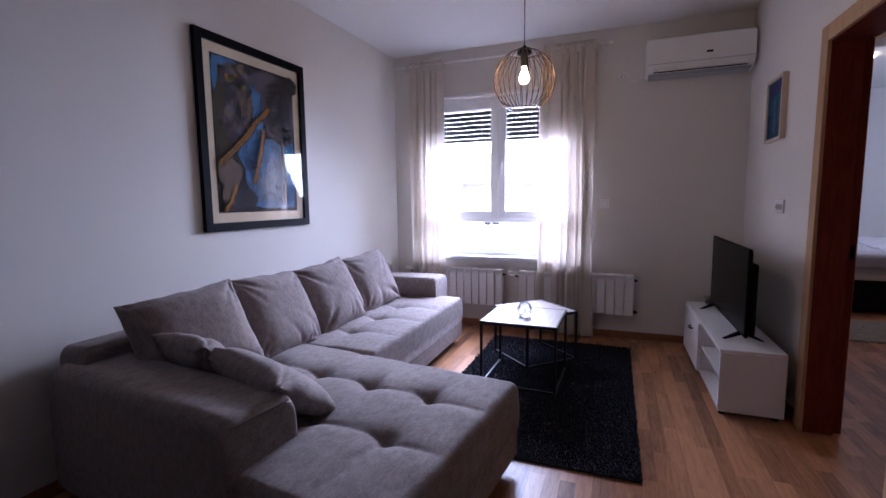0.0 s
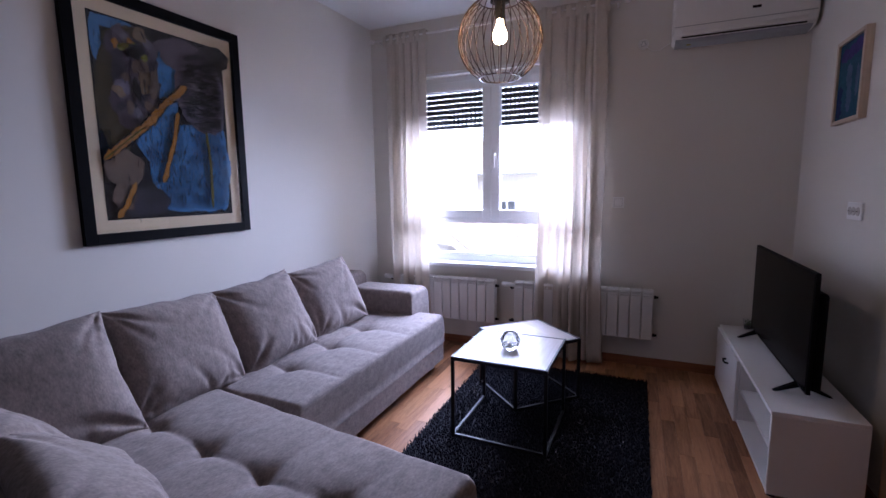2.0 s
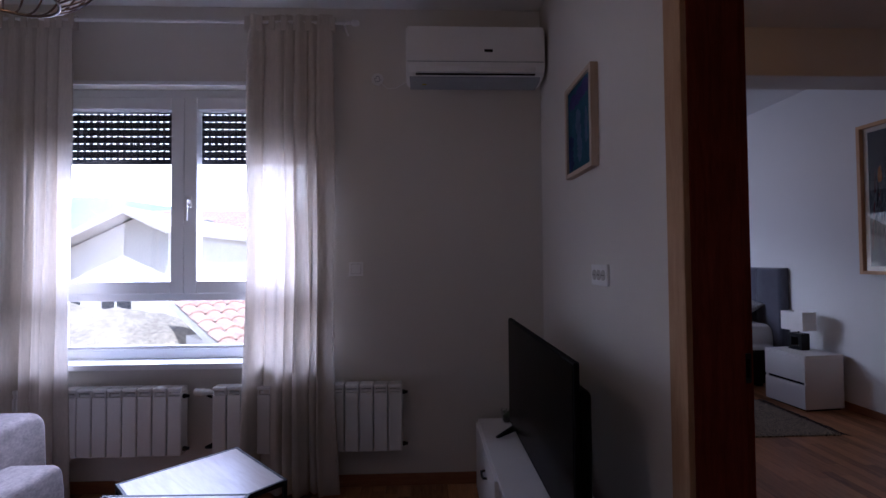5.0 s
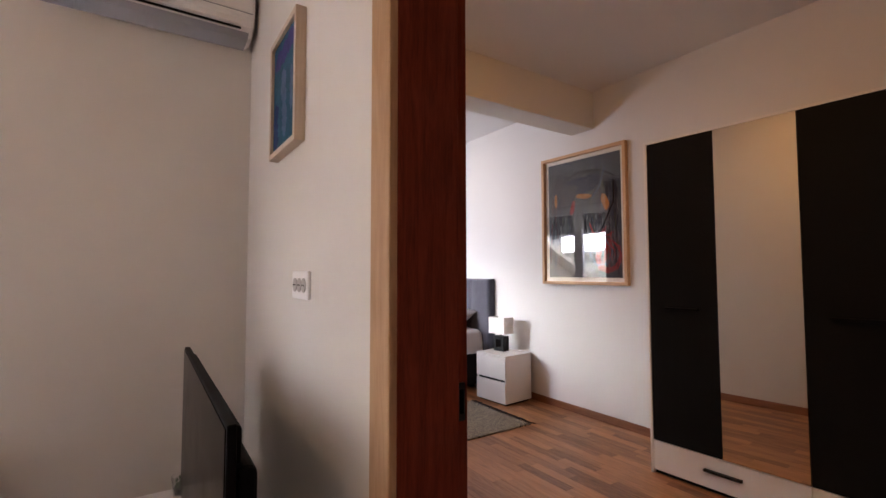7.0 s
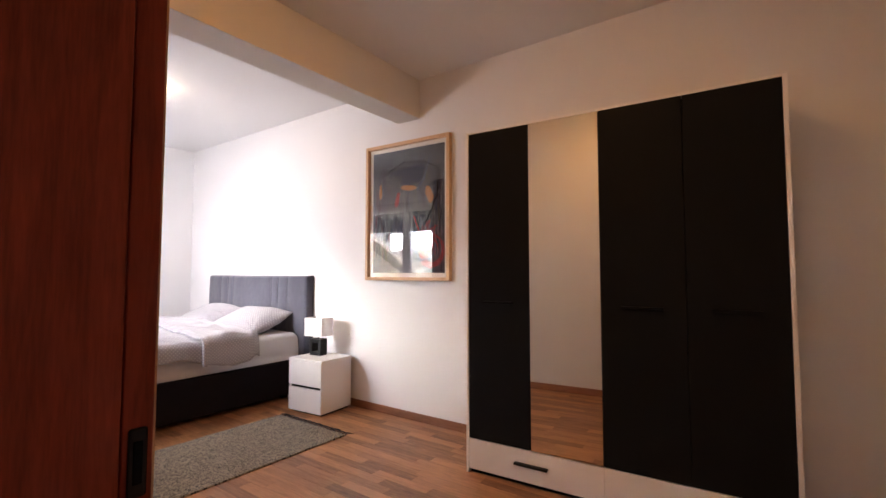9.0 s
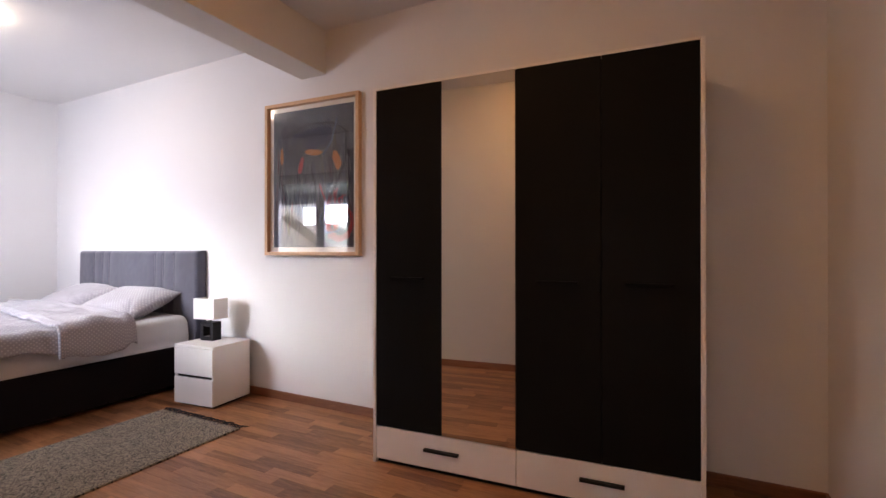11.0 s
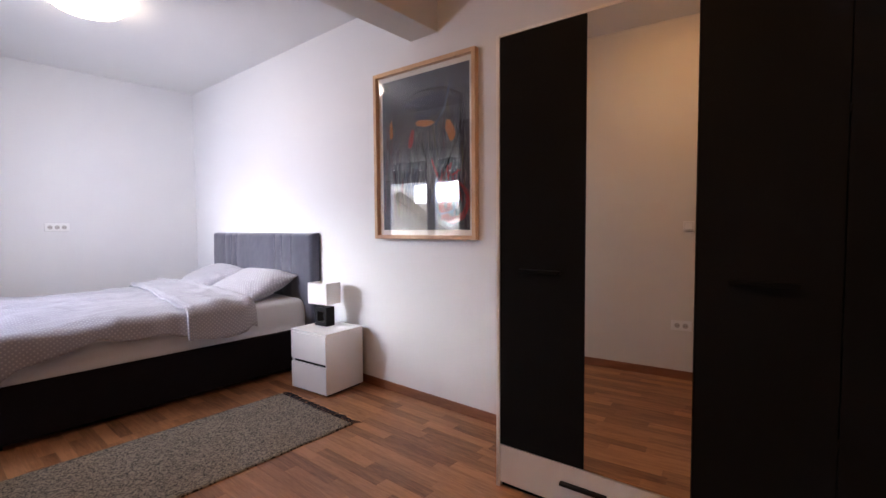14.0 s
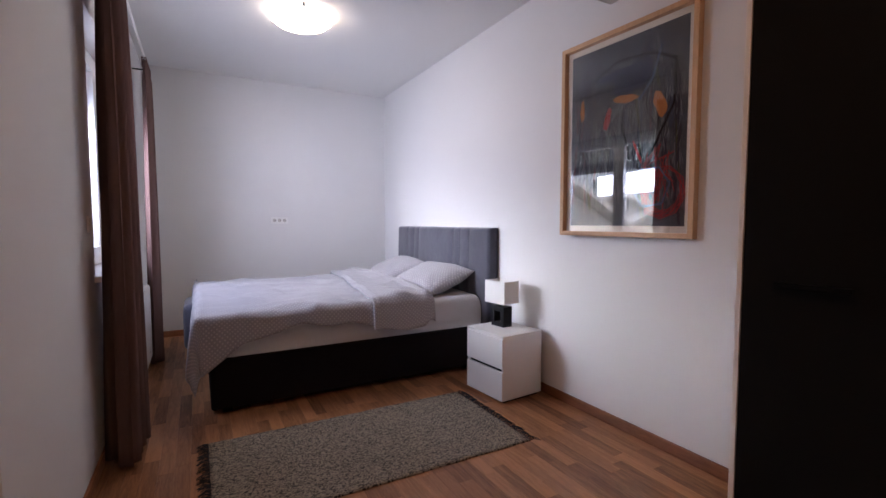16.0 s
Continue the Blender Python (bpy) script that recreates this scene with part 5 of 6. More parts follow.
    put("violet_cloud", "violet_grey", lambda m, q: blot(m, 0.54 * a, 0.44 * b, 0.42 * a, 0.48 * b, q, 22, 0, 0.06), lambda m, q: blot(m, 0.30 * a, 0.78 * b, 0.42 * a, 0.19 * b, q, 24, -6, 0.10), lambda m, q: blot(m, 0.74 * a, 0.32 * b, 0.22 * a, 0.36 * b, q, 25, 0, 0.08))
    put("stone_patches", "stone", lambda m, q: blot(m, -0.72 * a, -0.48 * b, 0.27 * a, 0.19 * b, q, 26, 12, 0.08), lambda m, q: blot(m, -0.20 * a, 0.42 * b, 0.06 * a, 0.17 * b, q, 27, -8, 0.2), lambda m, q: blot(m, -0.76 * a, -0.76 * b, 0.16 * a, 0.14 * b, q, 29, 0, 0.15))

    def squiggle(m, q, k):
        x, z, g = U(0.12, 0.80) * a, U(0.0, 0.90) * b, U(-0.5, 0.5)
        if (x / a - 0.54) ** 2 / 0.15 + (z / b - 0.46) ** 2 / 0.22 < 1:
            stroke(m, [(x, z), (x + 0.020, z + 0.010 * g), (x + 0.036, z + 0.018 * g + U(-0.010, 0.010)), (x + 0.050, z + U(-0.016, 0.016))], U(0.0024, 0.0050), q, k)

    def tick(m, q, k, x0, x1, z0, z1, lean, size):
        x, z = U(x0, x1) * a, U(z0, z1) * b
        stroke(m, [(x, z), (x + U(-0.5, 0.5) * lean, z - U(0.3, 1.0) * size)], U(0.0014, 0.0036), q, k)
    put("dark_squiggles", "black", *[lambda m, q, k=k: squiggle(m, q, k) for k in range(420)])
    put("dark_ticks", "black", *[lambda m, q, k=k: tick(m, q, k, -0.42, 0.92, -0.84, 0.08, 0.020, 0.040) for k in range(420)], *[lambda m, q, k=k: tick(m, q, k + 500, -0.10, 0.12, 0.05, 0.80, 0.012, 0.03) for k in range(50)])
    put("dark_scratches", "black", *[lambda m, q, k=k: tick(m, q, k, -0.95, -0.12, -0.95, 0.95, 0.03, 0.05) for k in range(200)])
    put("dark_blobs", "black", lambda m, q: blot(m, -0.44 * a, 0.70 * b, 0.11 * a, 0.07 * b, q, 41, 0, 0.25), lambda m, q: blot(m, -0.46 * a, 0.32 * b, 0.05 * a, 0.11 * b, q, 42, 8, 0.25), lambda m, q: blot(m, 0.92 * a, 0.88 * b, 0.20 * a, 0.13 * b, q, 43, -30, 0.15))
    one = [(-0.98 * a, -0.40 * b), (-0.66 * a, -0.20 * b), (-0.40 * a, -0.04 * b), (-0.06 * a, 0.24 * b), (0.30 * a, 0.46 * b)]
    two = [(0.12 * a, 0.16 * b), (0.04 * a, -0.12 * b), (-0.08 * a, -0.38 * b), (-0.20 * a, -0.62 * b)]
    three = [(0.58 * a, -0.02 * b), (0.62 * a, -0.40 * b), (0.60 * a, -0.92 * b)]
    four = [(-0.88 * a, -0.98 * b), (-0.74 * a, -0.84 * b), (-0.60 * a, -0.62 * b)]
    put("stroke_edge", "black", *[lambda m, q, p=p, w_=w_, k=k: stroke(m, p, w_, q, k) for p, w_, k in ((one, 0.027, 2), (two, 0.018, 4), (three, 0.012, 6), (four, 0.022, 8))])
    put("ochre_strokes", "ochre", *[lambda m, q, p=p, w_=w_, k=k: stroke(m, p, w_, q, k) for p, w_, k in ((one, 0.019, 12), (two, 0.012, 14), (four, 0.014, 18))],
        lambda m, q: blot(m, -0.50 * a, 0.80 * b, 0.05 * a, 0.025 * b, q, 45, 0, 0.3), lambda m, q: blot(m, -0.70 * a, 0.74 * b, 0.04 * a, 0.05 * b, q, 46, 0, 0.3))
    put("moss_strokes", "moss", lambda m, q: stroke(m, three, 0.008, q, 16), lambda m, q: blot(m, -0.58 * a, 0.74 * b, 0.06 * a, 0.03 * b, q, 47, 20, 0.3), lambda m, q: stroke(m, one[:3], 0.004, q, 19))
    put("stroke_scratches", "black", *[lambda m, q, k=k: (lambda f, s: stroke(m, [(one[s][0] + (one[s + 1][0] - one[s][0]) * f + U(-0.014, 0.014), one[s][1] + (one[s + 1][1] - one[s][1]) * f + U(-0.014, 0.014)),
                                                                            (one[s][0] + (one[s + 1][0] - one[s][0]) * f + U(-0.005, 0.03), one[s][1] + (one[s + 1][1] - one[s][1]) * f + U(-0.005, 0.022))], 0.0014, q, k))(R.random(), R.randrange(4)) for k in range(60)])
    picture_glass(t, w, h, 0.052, -0.022, M_PICGLASS)


picture_sofa()


def picture_small():
    w, h = 0.335, 0.425
    t, a, b = framed("painting", "small blue abstract in a pale wooden frame", w, h, 0.020, 0.034, M_FRAMEPALE, M_MATWHITE, 0.002, pose(X_E, 3.415, 1.905, 0, 0, -90))
    part("paint_ground", box(-a, a, -0.0235, -0.0085, -b, b), P["teal"], t)
    paint(t, "violet_band", P["violet"], [lambda m: stroke(m, [(-0.9 * a, 0.62 * b), (0.0, 0.72 * b), (0.9 * a, 0.78 * b)], 0.036, -0.0242, 1)])
    paint(t, "light_streak", P["steel_blue"], [lambda m: stroke(m, [(-0.1 * a, 0.4 * b), (0.0, -0.2 * b), (0.1 * a, -0.85 * b)], 0.034, -0.0240, 3), lambda m: stroke(m, [(0.6 * a, 0.3 * b), (0.62 * a, -0.5 * b)], 0.020, -0.0241, 5)])
    paint(t, "dark_block", P["deep_blue"], [lambda m: stroke(m, [(-0.74 * a, -0.1 * b), (-0.72 * a, -0.5 * b), (-0.7 * a, -0.96 * b)], 0.038, -0.0243, 7)])


picture_small()


def picture_bedroom():
    w, h = 0.905, 1.208
    t, a, b = framed("painting", "large dark abstract drawing behind glass in pale oak frame", w, h, 0.028, 0.044, M_FRAMEOAK, M_MATWHITE, 0.036,
                     pose(X_BE - 0.0205, 4.566, 1.778, 0, 0, -90 + PAINTING_TURN))
    y = [-0.009]
    R = random.Random(21)

    def put(name, mat, *shapes):
        y[0] -= 0.0006
        paint(t, name, P[mat], [lambda bm, s=s: s(bm, y[0]) for s in shapes])
    part("paint_ground", box(-a, a, -0.0092, -0.0084, -b, b), P["charcoal"], t)
    U = R.uniform

    def scribble(m, q, k, x0, x1, z0, z1, long, w0, w1):
        x, z, lean = U(x0, x1) * a, U(z0, z1) * b, U(-0.25, 0.25)
        d = U(0.3, 1.0) * long
        keep = a - 1.8 * w1
        line = [(x, z), (x + lean * d * 0.4 + U(-0.006, 0.006), z - d * 0.5), (x + lean * d, z - d)]
        stroke(m, [(max(-keep, min(keep, px)), max(0.006 - b, pz)) for px, pz in line], U(w0, w1), q, k)
    for tone, wide, n in (("slate", 0.030, 26), ("steel_dark", 0.026, 22), ("smoke", 0.024, 26), ("moss_dark", 0.014, 9), ("wine", 0.010, 9), ("slate", 0.014, 20)):
        put(tone + "_smears", tone, *[lambda m, q, k=k, wide=wide: scribble(m, q, k + 300, -0.90, 0.92, -0.45, 0.92, 0.42, wide * 0.3, wide) for k in range(n)])
    put("pale_scribble", "ash", *[lambda m, q, k=k: scribble(m, q, k, -0.96, 0.96, -0.80, 0.97, 0.10, 0.0008, 0.0026) for k in range(420)])
    put("shadow_scribble", "slate", *[lambda m, q, k=k: scribble(m, q, k, -0.90, 0.90, -0.60, 0.80, 0.16, 0.001, 0.005) for k in range(260)])
    put("black_scribble", "black", *[lambda m, q, k=k: scribble(m, q, k, -0.70, 0.75, -0.55, 0.55, 0.14, 0.001, 0.004) for k in range(60)])
    put("pale_hatching", "ash", *[lambda m, q, k=k: scribble(m, q, k, -0.96, 0.96, -0.85, 0.97, 0.07, 0.0006, 0.0016) for k in range(300)])
    put("dark_cloud", "indigo", lambda m, q: blot(m, 0.02 * a, 0.63 * b, 0.46 * a, 0.075 * b, q, 4, 4, 0.25, 60), lambda m, q: blot(m, 0.18 * a, 0.54 * b, 0.33 * a, 0.12 * b, q, 5, 8, 0.3, 50))
    put("black_lines", "black", lambda m, q: stroke(m, [(-0.62 * a, 0.62 * b), (-0.1 * a, 0.78 * b), (0.5 * a, 0.75 * b), (0.84 * a, 0.62 * b), (0.82 * a, 0.2 * b), (0.5 * a, -0.25 * b)], 0.009, q, 1),
        lambda m, q: stroke(m, [(-0.78 * a, 0.22 * b), (-0.84 * a, -0.15 * b)], 0.006, q, 2), lambda m, q: stroke(m, [(-0.02 * a, 0.12 * b), (0.08 * a, -0.1 * b), (0.14 * a, -0.3 * b)], 0.010, q, 3))
    put("orange_marks", "orange", lambda m, q: blot(m, 0.05 * a, 0.36 * b, 0.22 * a, 0.042 * b, q, 11, -4, 0.15), lambda m, q: blot(m, 0.62 * a, 0.22 * b, 0.085 * a, 0.135 * b, q, 12, 18, 0.15), lambda m, q: blot(m, -0.76 * a, 0.34 * b, 0.045 * a, 0.12 * b, q, 13, 0, 0.15))
    put("red_marks", "red", lambda m, q: blot(m, -0.26 * a, 0.18 * b, 0.055 * a, 0.125 * b, q, 14, -14, 0.15), *[lambda m, q, k=k: stroke(m, [(0.35 * a + 0.5 * a * R.random(), -0.55 * b + 0.4 * b * R.uniform(-1, 1)) for _ in range(5)], 0.0024, q, 70 + k) for k in range(7)], *[lambda m, q, k=k: stroke(m, [(0.66 * a + (0.20 + 0.02 * k) * a * math.cos(j * 0.7 + 0.5 * k), -0.66 * b + (0.17 + 0.012 * k) * b * math.sin(j * 0.7 + 0.5 * k)) for j in range(7)], 0.0030, q, 140 + k) for k in range(9)], lambda m, q: stroke(m, [(0.2 * a, -0.1 * b), (0.35 * a, -0.35 * b)], 0.008, q, 90))
    put("blue_lines", "steel_blue", lambda m, q: stroke(m, [(0.62 * a, 0.8 * b), (0.5 * a, 0.5 * b), (0.28 * a, 0.3 * b)], 0.006, q, 91), *[lambda m, q, k=k: stroke(m, [(0.5 * a + 0.3 * a * math.cos(j * 1.1 + k), -0.6 * b + 0.22 * b * math.sin(j * 1.1 + k)) for j in range(6)], 0.003, q, 95 + k) for k in range(3)])
    picture_glass(t, w, h, 0.028, -0.024, M_PICGLASS_CLEAR)


PAINTING_TURN = 2.5
picture_bedroom()


# ---- bedroom furniture ----
def wardrobe():
    w, h, d = 1.668, 2.142, 0.45
    t = thing("wardrobe", "four-door wardrobe in black and white with one mirror door", "wardrobe", 3.425, 3.617, 0, 3.3)
    # local: x into the room's wall, y runs from the far end (0) to -w
    part("side_panel", box(-0.004, d, -0.018, 0.0, 0.0, h, 0.001), M_WHITE, t)
    part("side_panel", box(-0.004, d, -w, -w + 0.018, 0.0, h, 0.001), M_WHITE, t)
    part("top_panel", box(-0.004, d, -w + 0.019, -0.019, h - 0.012, h, 0.001), M_WHITE, t)
    part("back_panel", box(d - 0.008, d - 0.002, -w + 0.019, -0.019, 0.02, h - 0.021), M_WHITE, t)
    part("plinth", box(0.02, d - 0.01, -w + 0.019, -0.019, 0.0, 0.028), M_BLACKMATT, t)
    part("inner_carcass", box(0.022, d - 0.01, -w + 0.019, -0.019, 0.030, h - 0.022), M_BLACKMATT, t)
    dw = (w - 0.036) / 4
    for k in range(4):
        y1 = -0.018 - k * dw - 0.0015
        y0 = -0.018 - (k + 1) * dw + 0.0015
        if k == 1:
            door = part("mirror_door", box(-0.0015, 0.019, y0, y1, 0.212, h - 0.013, 0.001), M_BLACKMATT, t)
            part("mirror", box(-0.0045, -0.0017, y0 + 0.001, y1 - 0.001, 0.214, h - 0.015), M_MIRROR, door, "full-height clear mirror")
        else:
            door = part("door", box(-0.0015, 0.019, y0, y1, 0.212, h - 0.013, 0.0015), M_BLACKMATT, t)
            c = (y0 + y1) / 2
            part("handle", box(-0.026, -0.0017, c - 0.10, c + 0.10, 1.050, 1.064, 0.002), M_FRAMEBLACK, door, "long black bar handle")
    for k in range(2):
        y1 = -0.018 - 2 * k * dw - 0.0015
        y0 = -0.018 - 2 * (k + 1) * dw + 0.0015
        dr = part("drawer_front", box(-0.0015, 0.019, y0, y1, 0.026, 0.208, 0.0015), M_WHITE, t, "white drawer front")
        c = (y0 + y1) / 2
        part("handle", box(-0.026, -0.0017, c - 0.10, c + 0.10, 0.120, 0.134, 0.002), M_BLACK, dr, "long black bar handle")
    for y in (-0.019 - dw, -0.019 - 2 * dw, -0.019 - 3 * dw):
        for z in (0.55, 1.60):
            part("hinge", box(-0.003, 0.0, y - 0.004, y + 0.004, z, z + 0.03, 0.001), M_BLACKMATT, t)
    return t


wardrobe()


def nightstand():
    t = thing("nightstand", "white two-drawer nightstand with a dark shadow gap", "nightstand", 3.574, 5.192, 0, 5)
    d, w, h = 0.365, 0.405, 0.475
    part("top", box(-0.006, d, -0.002, w + 0.002, h - 0.018, h, 0.0015), M_WHITE, t)
    part("side_panel", box(0, d, 0, 0.018, 0.02, h - 0.019, 0.001), M_WHITE, t)
    part("side_panel", box(0, d, w - 0.018, w, 0.02, h - 0.019, 0.001), M_WHITE, t)
    part("carcass", box(0.012, d - 0.004, 0.019, w - 0.019, 0.02, h - 0.02), M_BLACKMATT, t)
    part("plinth", box(0.02, d - 0.02, 0.02, w - 0.02, 0.0, 0.0195), M_BLACKMATT, t)
    part("drawer_front", box(-0.010, 0.010, 0.002, w - 0.002, 0.246, h - 0.0205, 0.0015), M_WHITE, t)
    part("drawer_front", box(-0.010, 0.010, 0.002, w - 0.002, 0.020, 0.222, 0.0015), M_WHITE, t)
    return t


nightstand()


def table_lamp():
    t = thing("table_lamp", "small table lamp, black open cube base and white shade", "lamp", 3.765, 5.48, 0.4755, 8)
    fr = bmesh.new()
    for x0, x1, z0, z1 in ((-0.065, -0.035, 0, 0.15), (0.035, 0.065, 0, 0.15), (-0.035, 0.035, 0, 0.035), (-0.035, 0.035, 0.115, 0.15)):
        box(-0.045, 0.045, x0, x1, z0, z1, 0.002, bm=fr)
    part("base", fr, M_BLACK, t, "black glossy open square base")
    part("stem", tube([(0, 0, 0.149), (0, 0, 0.19)], 0.008, 10), M_BLACK, t)
    sh = bmesh.new()
    a, b, z0, z1 = 0.075, 0.105, 0.178, 0.345
    for x0, x1, y0, y1 in ((-a, a, -b, -b + 0.003), (-a, a, b - 0.003, b), (-a, -a + 0.003, -b + 0.003, b - 0.003), (a - 0.003, a, -b + 0.003, b - 0.003)):
        box(x0, x1, y0, y1, z0, z1, bm=sh)
    part("shade", sh, M_SHADE, t, "plain white fabric shade, unlit")
    part("shade_carrier", box(-a + 0.003, a - 0.003, -0.004, 0.004, 0.186, 0.190), M_BLACK, t)
    return t


table_lamp()


def bed():
    t = thing("bed", "upholstered slate grey bed with tall stitched headboard", "bed", 2.85, 6.78, 0)
    ox, oy = 2.85, 6.78
    x0, x1, y0, y1 = 1.80 - ox, 3.875 - ox, 5.92 - oy, 7.70 - oy
    part("base", box(x0, x1, y0, y1, 0.04, 0.375, 0.018, 3), M_BEDDARK, t, "dark fabric box base")
    slab("mattress", x0 + 0.02, x1 - 0.002, y0 + 0.012, y1 - 0.012, 0.378, 0.638, 0.05, [], M_SHEET, t, seed=21, puff=0.012)
    hb = slab("headboard", 0, 1.21, 5.83 - oy, 7.76 - oy, 0, 0.095, 0.028, [], M_BED, t, seed=22, puff=0.012, seams=[(0.45, y - oy, 1.20, y - oy) for y in (6.14, 6.30, 6.42, 7.18, 7.30, 7.46)])
    hb.matrix_basis = pose(3.977 - ox, 0, 0, 0, -90, 0)
    for y in (6.14, 6.30, 6.42, 7.18, 7.30, 7.46):
        part("stitching", tube([(3.8795 - ox - 0.007, y - oy, 0.66), (3.8795 - ox - 0.007, y - oy, 1.17)], 0.0022, 6), M_STITCH, t, "pale stitched line")
    part("foot_bolster", box(1.625 - ox, 1.795 - ox, 7.15 - oy, 7.72 - oy, 0.14, 0.545, 0.055, 4), M_BED, t, "rounded slate velvet foot end", True)
    for x in (x0 + 0.1, x1 - 0.1):
        for y in (y0 + 0.1, y1 - 0.1):
            part("foot", box(x - 0.03, x + 0.03, y - 0.03, y + 0.03, 0.0, 0.041, 0.004), M_BLACKMATT, t)
    return t


bed()


def duvet():
    """The quilt over the mattress: hangs down both long sides and over the foot, its head end thrown back."""
    t = thing("duvet", "rumpled grey duvet with white dots over the bed", "duvet", 2.6, 6.78, 0)
    ox, oy = 2.6, 6.78
    near, far, foot, head = 5.905, 7.715, 1.755, 3.33
    nu, nv = 96, 110
    vs, uvs = [], []
    top = 0.672

    def hang(s, corner):
        """How far out and down a point lies, s metres past the edge."""
        r = 0.045
        q = s / r
        if q < math.pi / 2:
            return r * math.sin(q), r * (1 - math.cos(q))
        return r + 0.02 * math.sin((s - r * 1.57) * 6) + 0.02 * corner, r + (s - r * math.pi / 2)
    for i in range(nu):
        u = i / (nu - 1)
        for j in range(nv):
            v = j / (nv - 1)
            # cloth coordinates: a along the bed from the foot hem, b across from the near hem
            drop_foot = 0.34
            a = -drop_foot + u * (head - foot + drop_foot)
            near_drop = 0.165 + 0.24 * max(0.0, 1 - (a + 0.02) / 0.45) ** 1.6 + 0.018 * math.sin(7 * a) + 0.012 * math.sin(17 * a + 1)
            near_drop = near_drop if a > -0.02 else 0.40
            b = -near_drop + v * (far - near + near_drop + 0.16)
            x, y, z = foot + a, near + b, top
            if a < 0 and b < 0:
                # the corner falls as a cone with two soft folds
                s_, th = math.hypot(a, b), math.atan2(-b, -a)
                o, d = hang(s_, 0)
                o += s_ * (0.02 + 0.06 * math.sin(4 * th - 0.6)) * min(1, s_ / 0.1)
                x, y, z = foot - o * math.cos(th), near - o * math.sin(th), z - d
            elif a < 0:
                o, d = hang(-a, 0)
                x, z = foot - o, z - d
            elif b < 0:
                o, d = hang(-b, 0)
                y, z = near - o, z - d
            elif b > far - near:
                o, d = hang(b - (far - near), 0)
                y, z = far + o, z - d
            f = 1.0 if b > -0.05 else 0.7
            z += f * (0.022 * wobble(a * 1.6, b * 1.6, 3.0, 2.0) + 0.011 * wobble(a * 2 + b, b * 5, 8.0, 2.3) + 0.014 * max(0.0, 1 - 3.2 * abs(wobble(a * 1.1 + 0.5 * b, b * 1.8, 2.0, 2.4))) ** 1.5 + 0.004 * wobble(a * 4, b * 9, 5.0, 2.0))
            if b < 0:
                y -= (0.016 * wobble(a * 5.5, b, 4.0, 2.0) + 0.02 * max(0, wobble(a * 2.4, 1.0, 7.0, 2.0))) * min(1, -b / 0.06)
            if a < 0:
                x -= 0.02 * wobble(b * 5, a, 6.0, 2.0) * min(1, -a / 0.06)
            crown = 0.030 * math.sin(math.pi * min(max(b / (far - near), 0), 1)) * (1 if a > 0 else max(0, 1 + a / 0.1))
            vs.append((x - ox, y - oy, max(z + crown, 0.06)))
            uvs.append((a, b))
    fs = [(a, c, d, b) for a, b, d, c in grid_faces(nu, nv)]

    def sheet(name, vs, fs, uvs):
        me = bpy.data.meshes.new(name)
        me.from_pydata(vs, [], fs)
        lay = me.uv_layers.new(name="uv")
        for lp in me.loops:
            lay.data[lp.index].uv = uvs[lp.vertex_index]
        ob = link_mesh(name, me, M_DUVET, t, "", True)
        so = ob.modifiers.new("thickness", "SOLIDIFY")
        so.thickness, so.offset = 0.02, -1
        return ob
    sheet("cover", vs, fs, uvs)
    # the head end thrown back: a flap that lies on the cover and falls over the near side
    vs, uvs = [], []
    nu, nv = 40, 90
    for i in range(nu):
        u = i / (nu - 1)
        for j in range(nv):
            v = j / (nv - 1)
            b = -0.30 + v * (far - near + 0.36)
            width = 0.50 - 0.20 * v + 0.03 * math.sin(5 * v)
            skew = 0.10 * (1 - v)
            a = (head - foot) - width + u * width + skew * 0.4
            y, z = near + b, top + 0.040
            roll = 0.025 * math.sin(math.pi * min(1, (1 - u) * 6)) if u > 0.83 else 0
            x = foot + a
            if b < 0:
                o, d = hang(-b, 0.6)
                y, z = near - o - 0.028, z - d * (0.85 + 0.12 * math.sin(3 * u))
            elif b > far - near:
                o, d = hang(b - (far - near), 0)
                y, z = far + o + 0.02, z - d
            z += roll + 0.016 * wobble(a * 2.5, b * 2, 13.0, 2.2) + 0.016 * max(0.0, 1 - 3.0 * abs(wobble(a * 2.2 + b, b * 1.6, 12.0, 2.2))) ** 1.5 + 0.030 * math.sin(math.pi * min(max(b / (far - near), 0), 1))
            if u < 0.06:
                z -= 0.018
            vs.append((x - ox, y - oy, z))
            uvs.append((a + 0.013, b * 1.02))
    fs = [(a, c, d, b) for a, b, d, c in grid_faces(nu, nv)]
    sheet("folded_back_flap", vs, fs, uvs)
    return t


duvet()
for _y, _x, _t, _s, _l in ((6.36, 3.60, 6, 31, "grey pillow with white dots leaning on the headboard"), (7.22, 3.62, -4, 32, "grey dotted pillow on the far side of the bed")):
    pw = pillow("pillow", 0.50, 0.74, 0.19, M_DUVET, _s, uv=_s, folds=0.7)
    tagged(pw, _l, "pillow", "bed pillows")
    pw.matrix_world = pose(_x, _y, 0.752, 0, -20, _t)


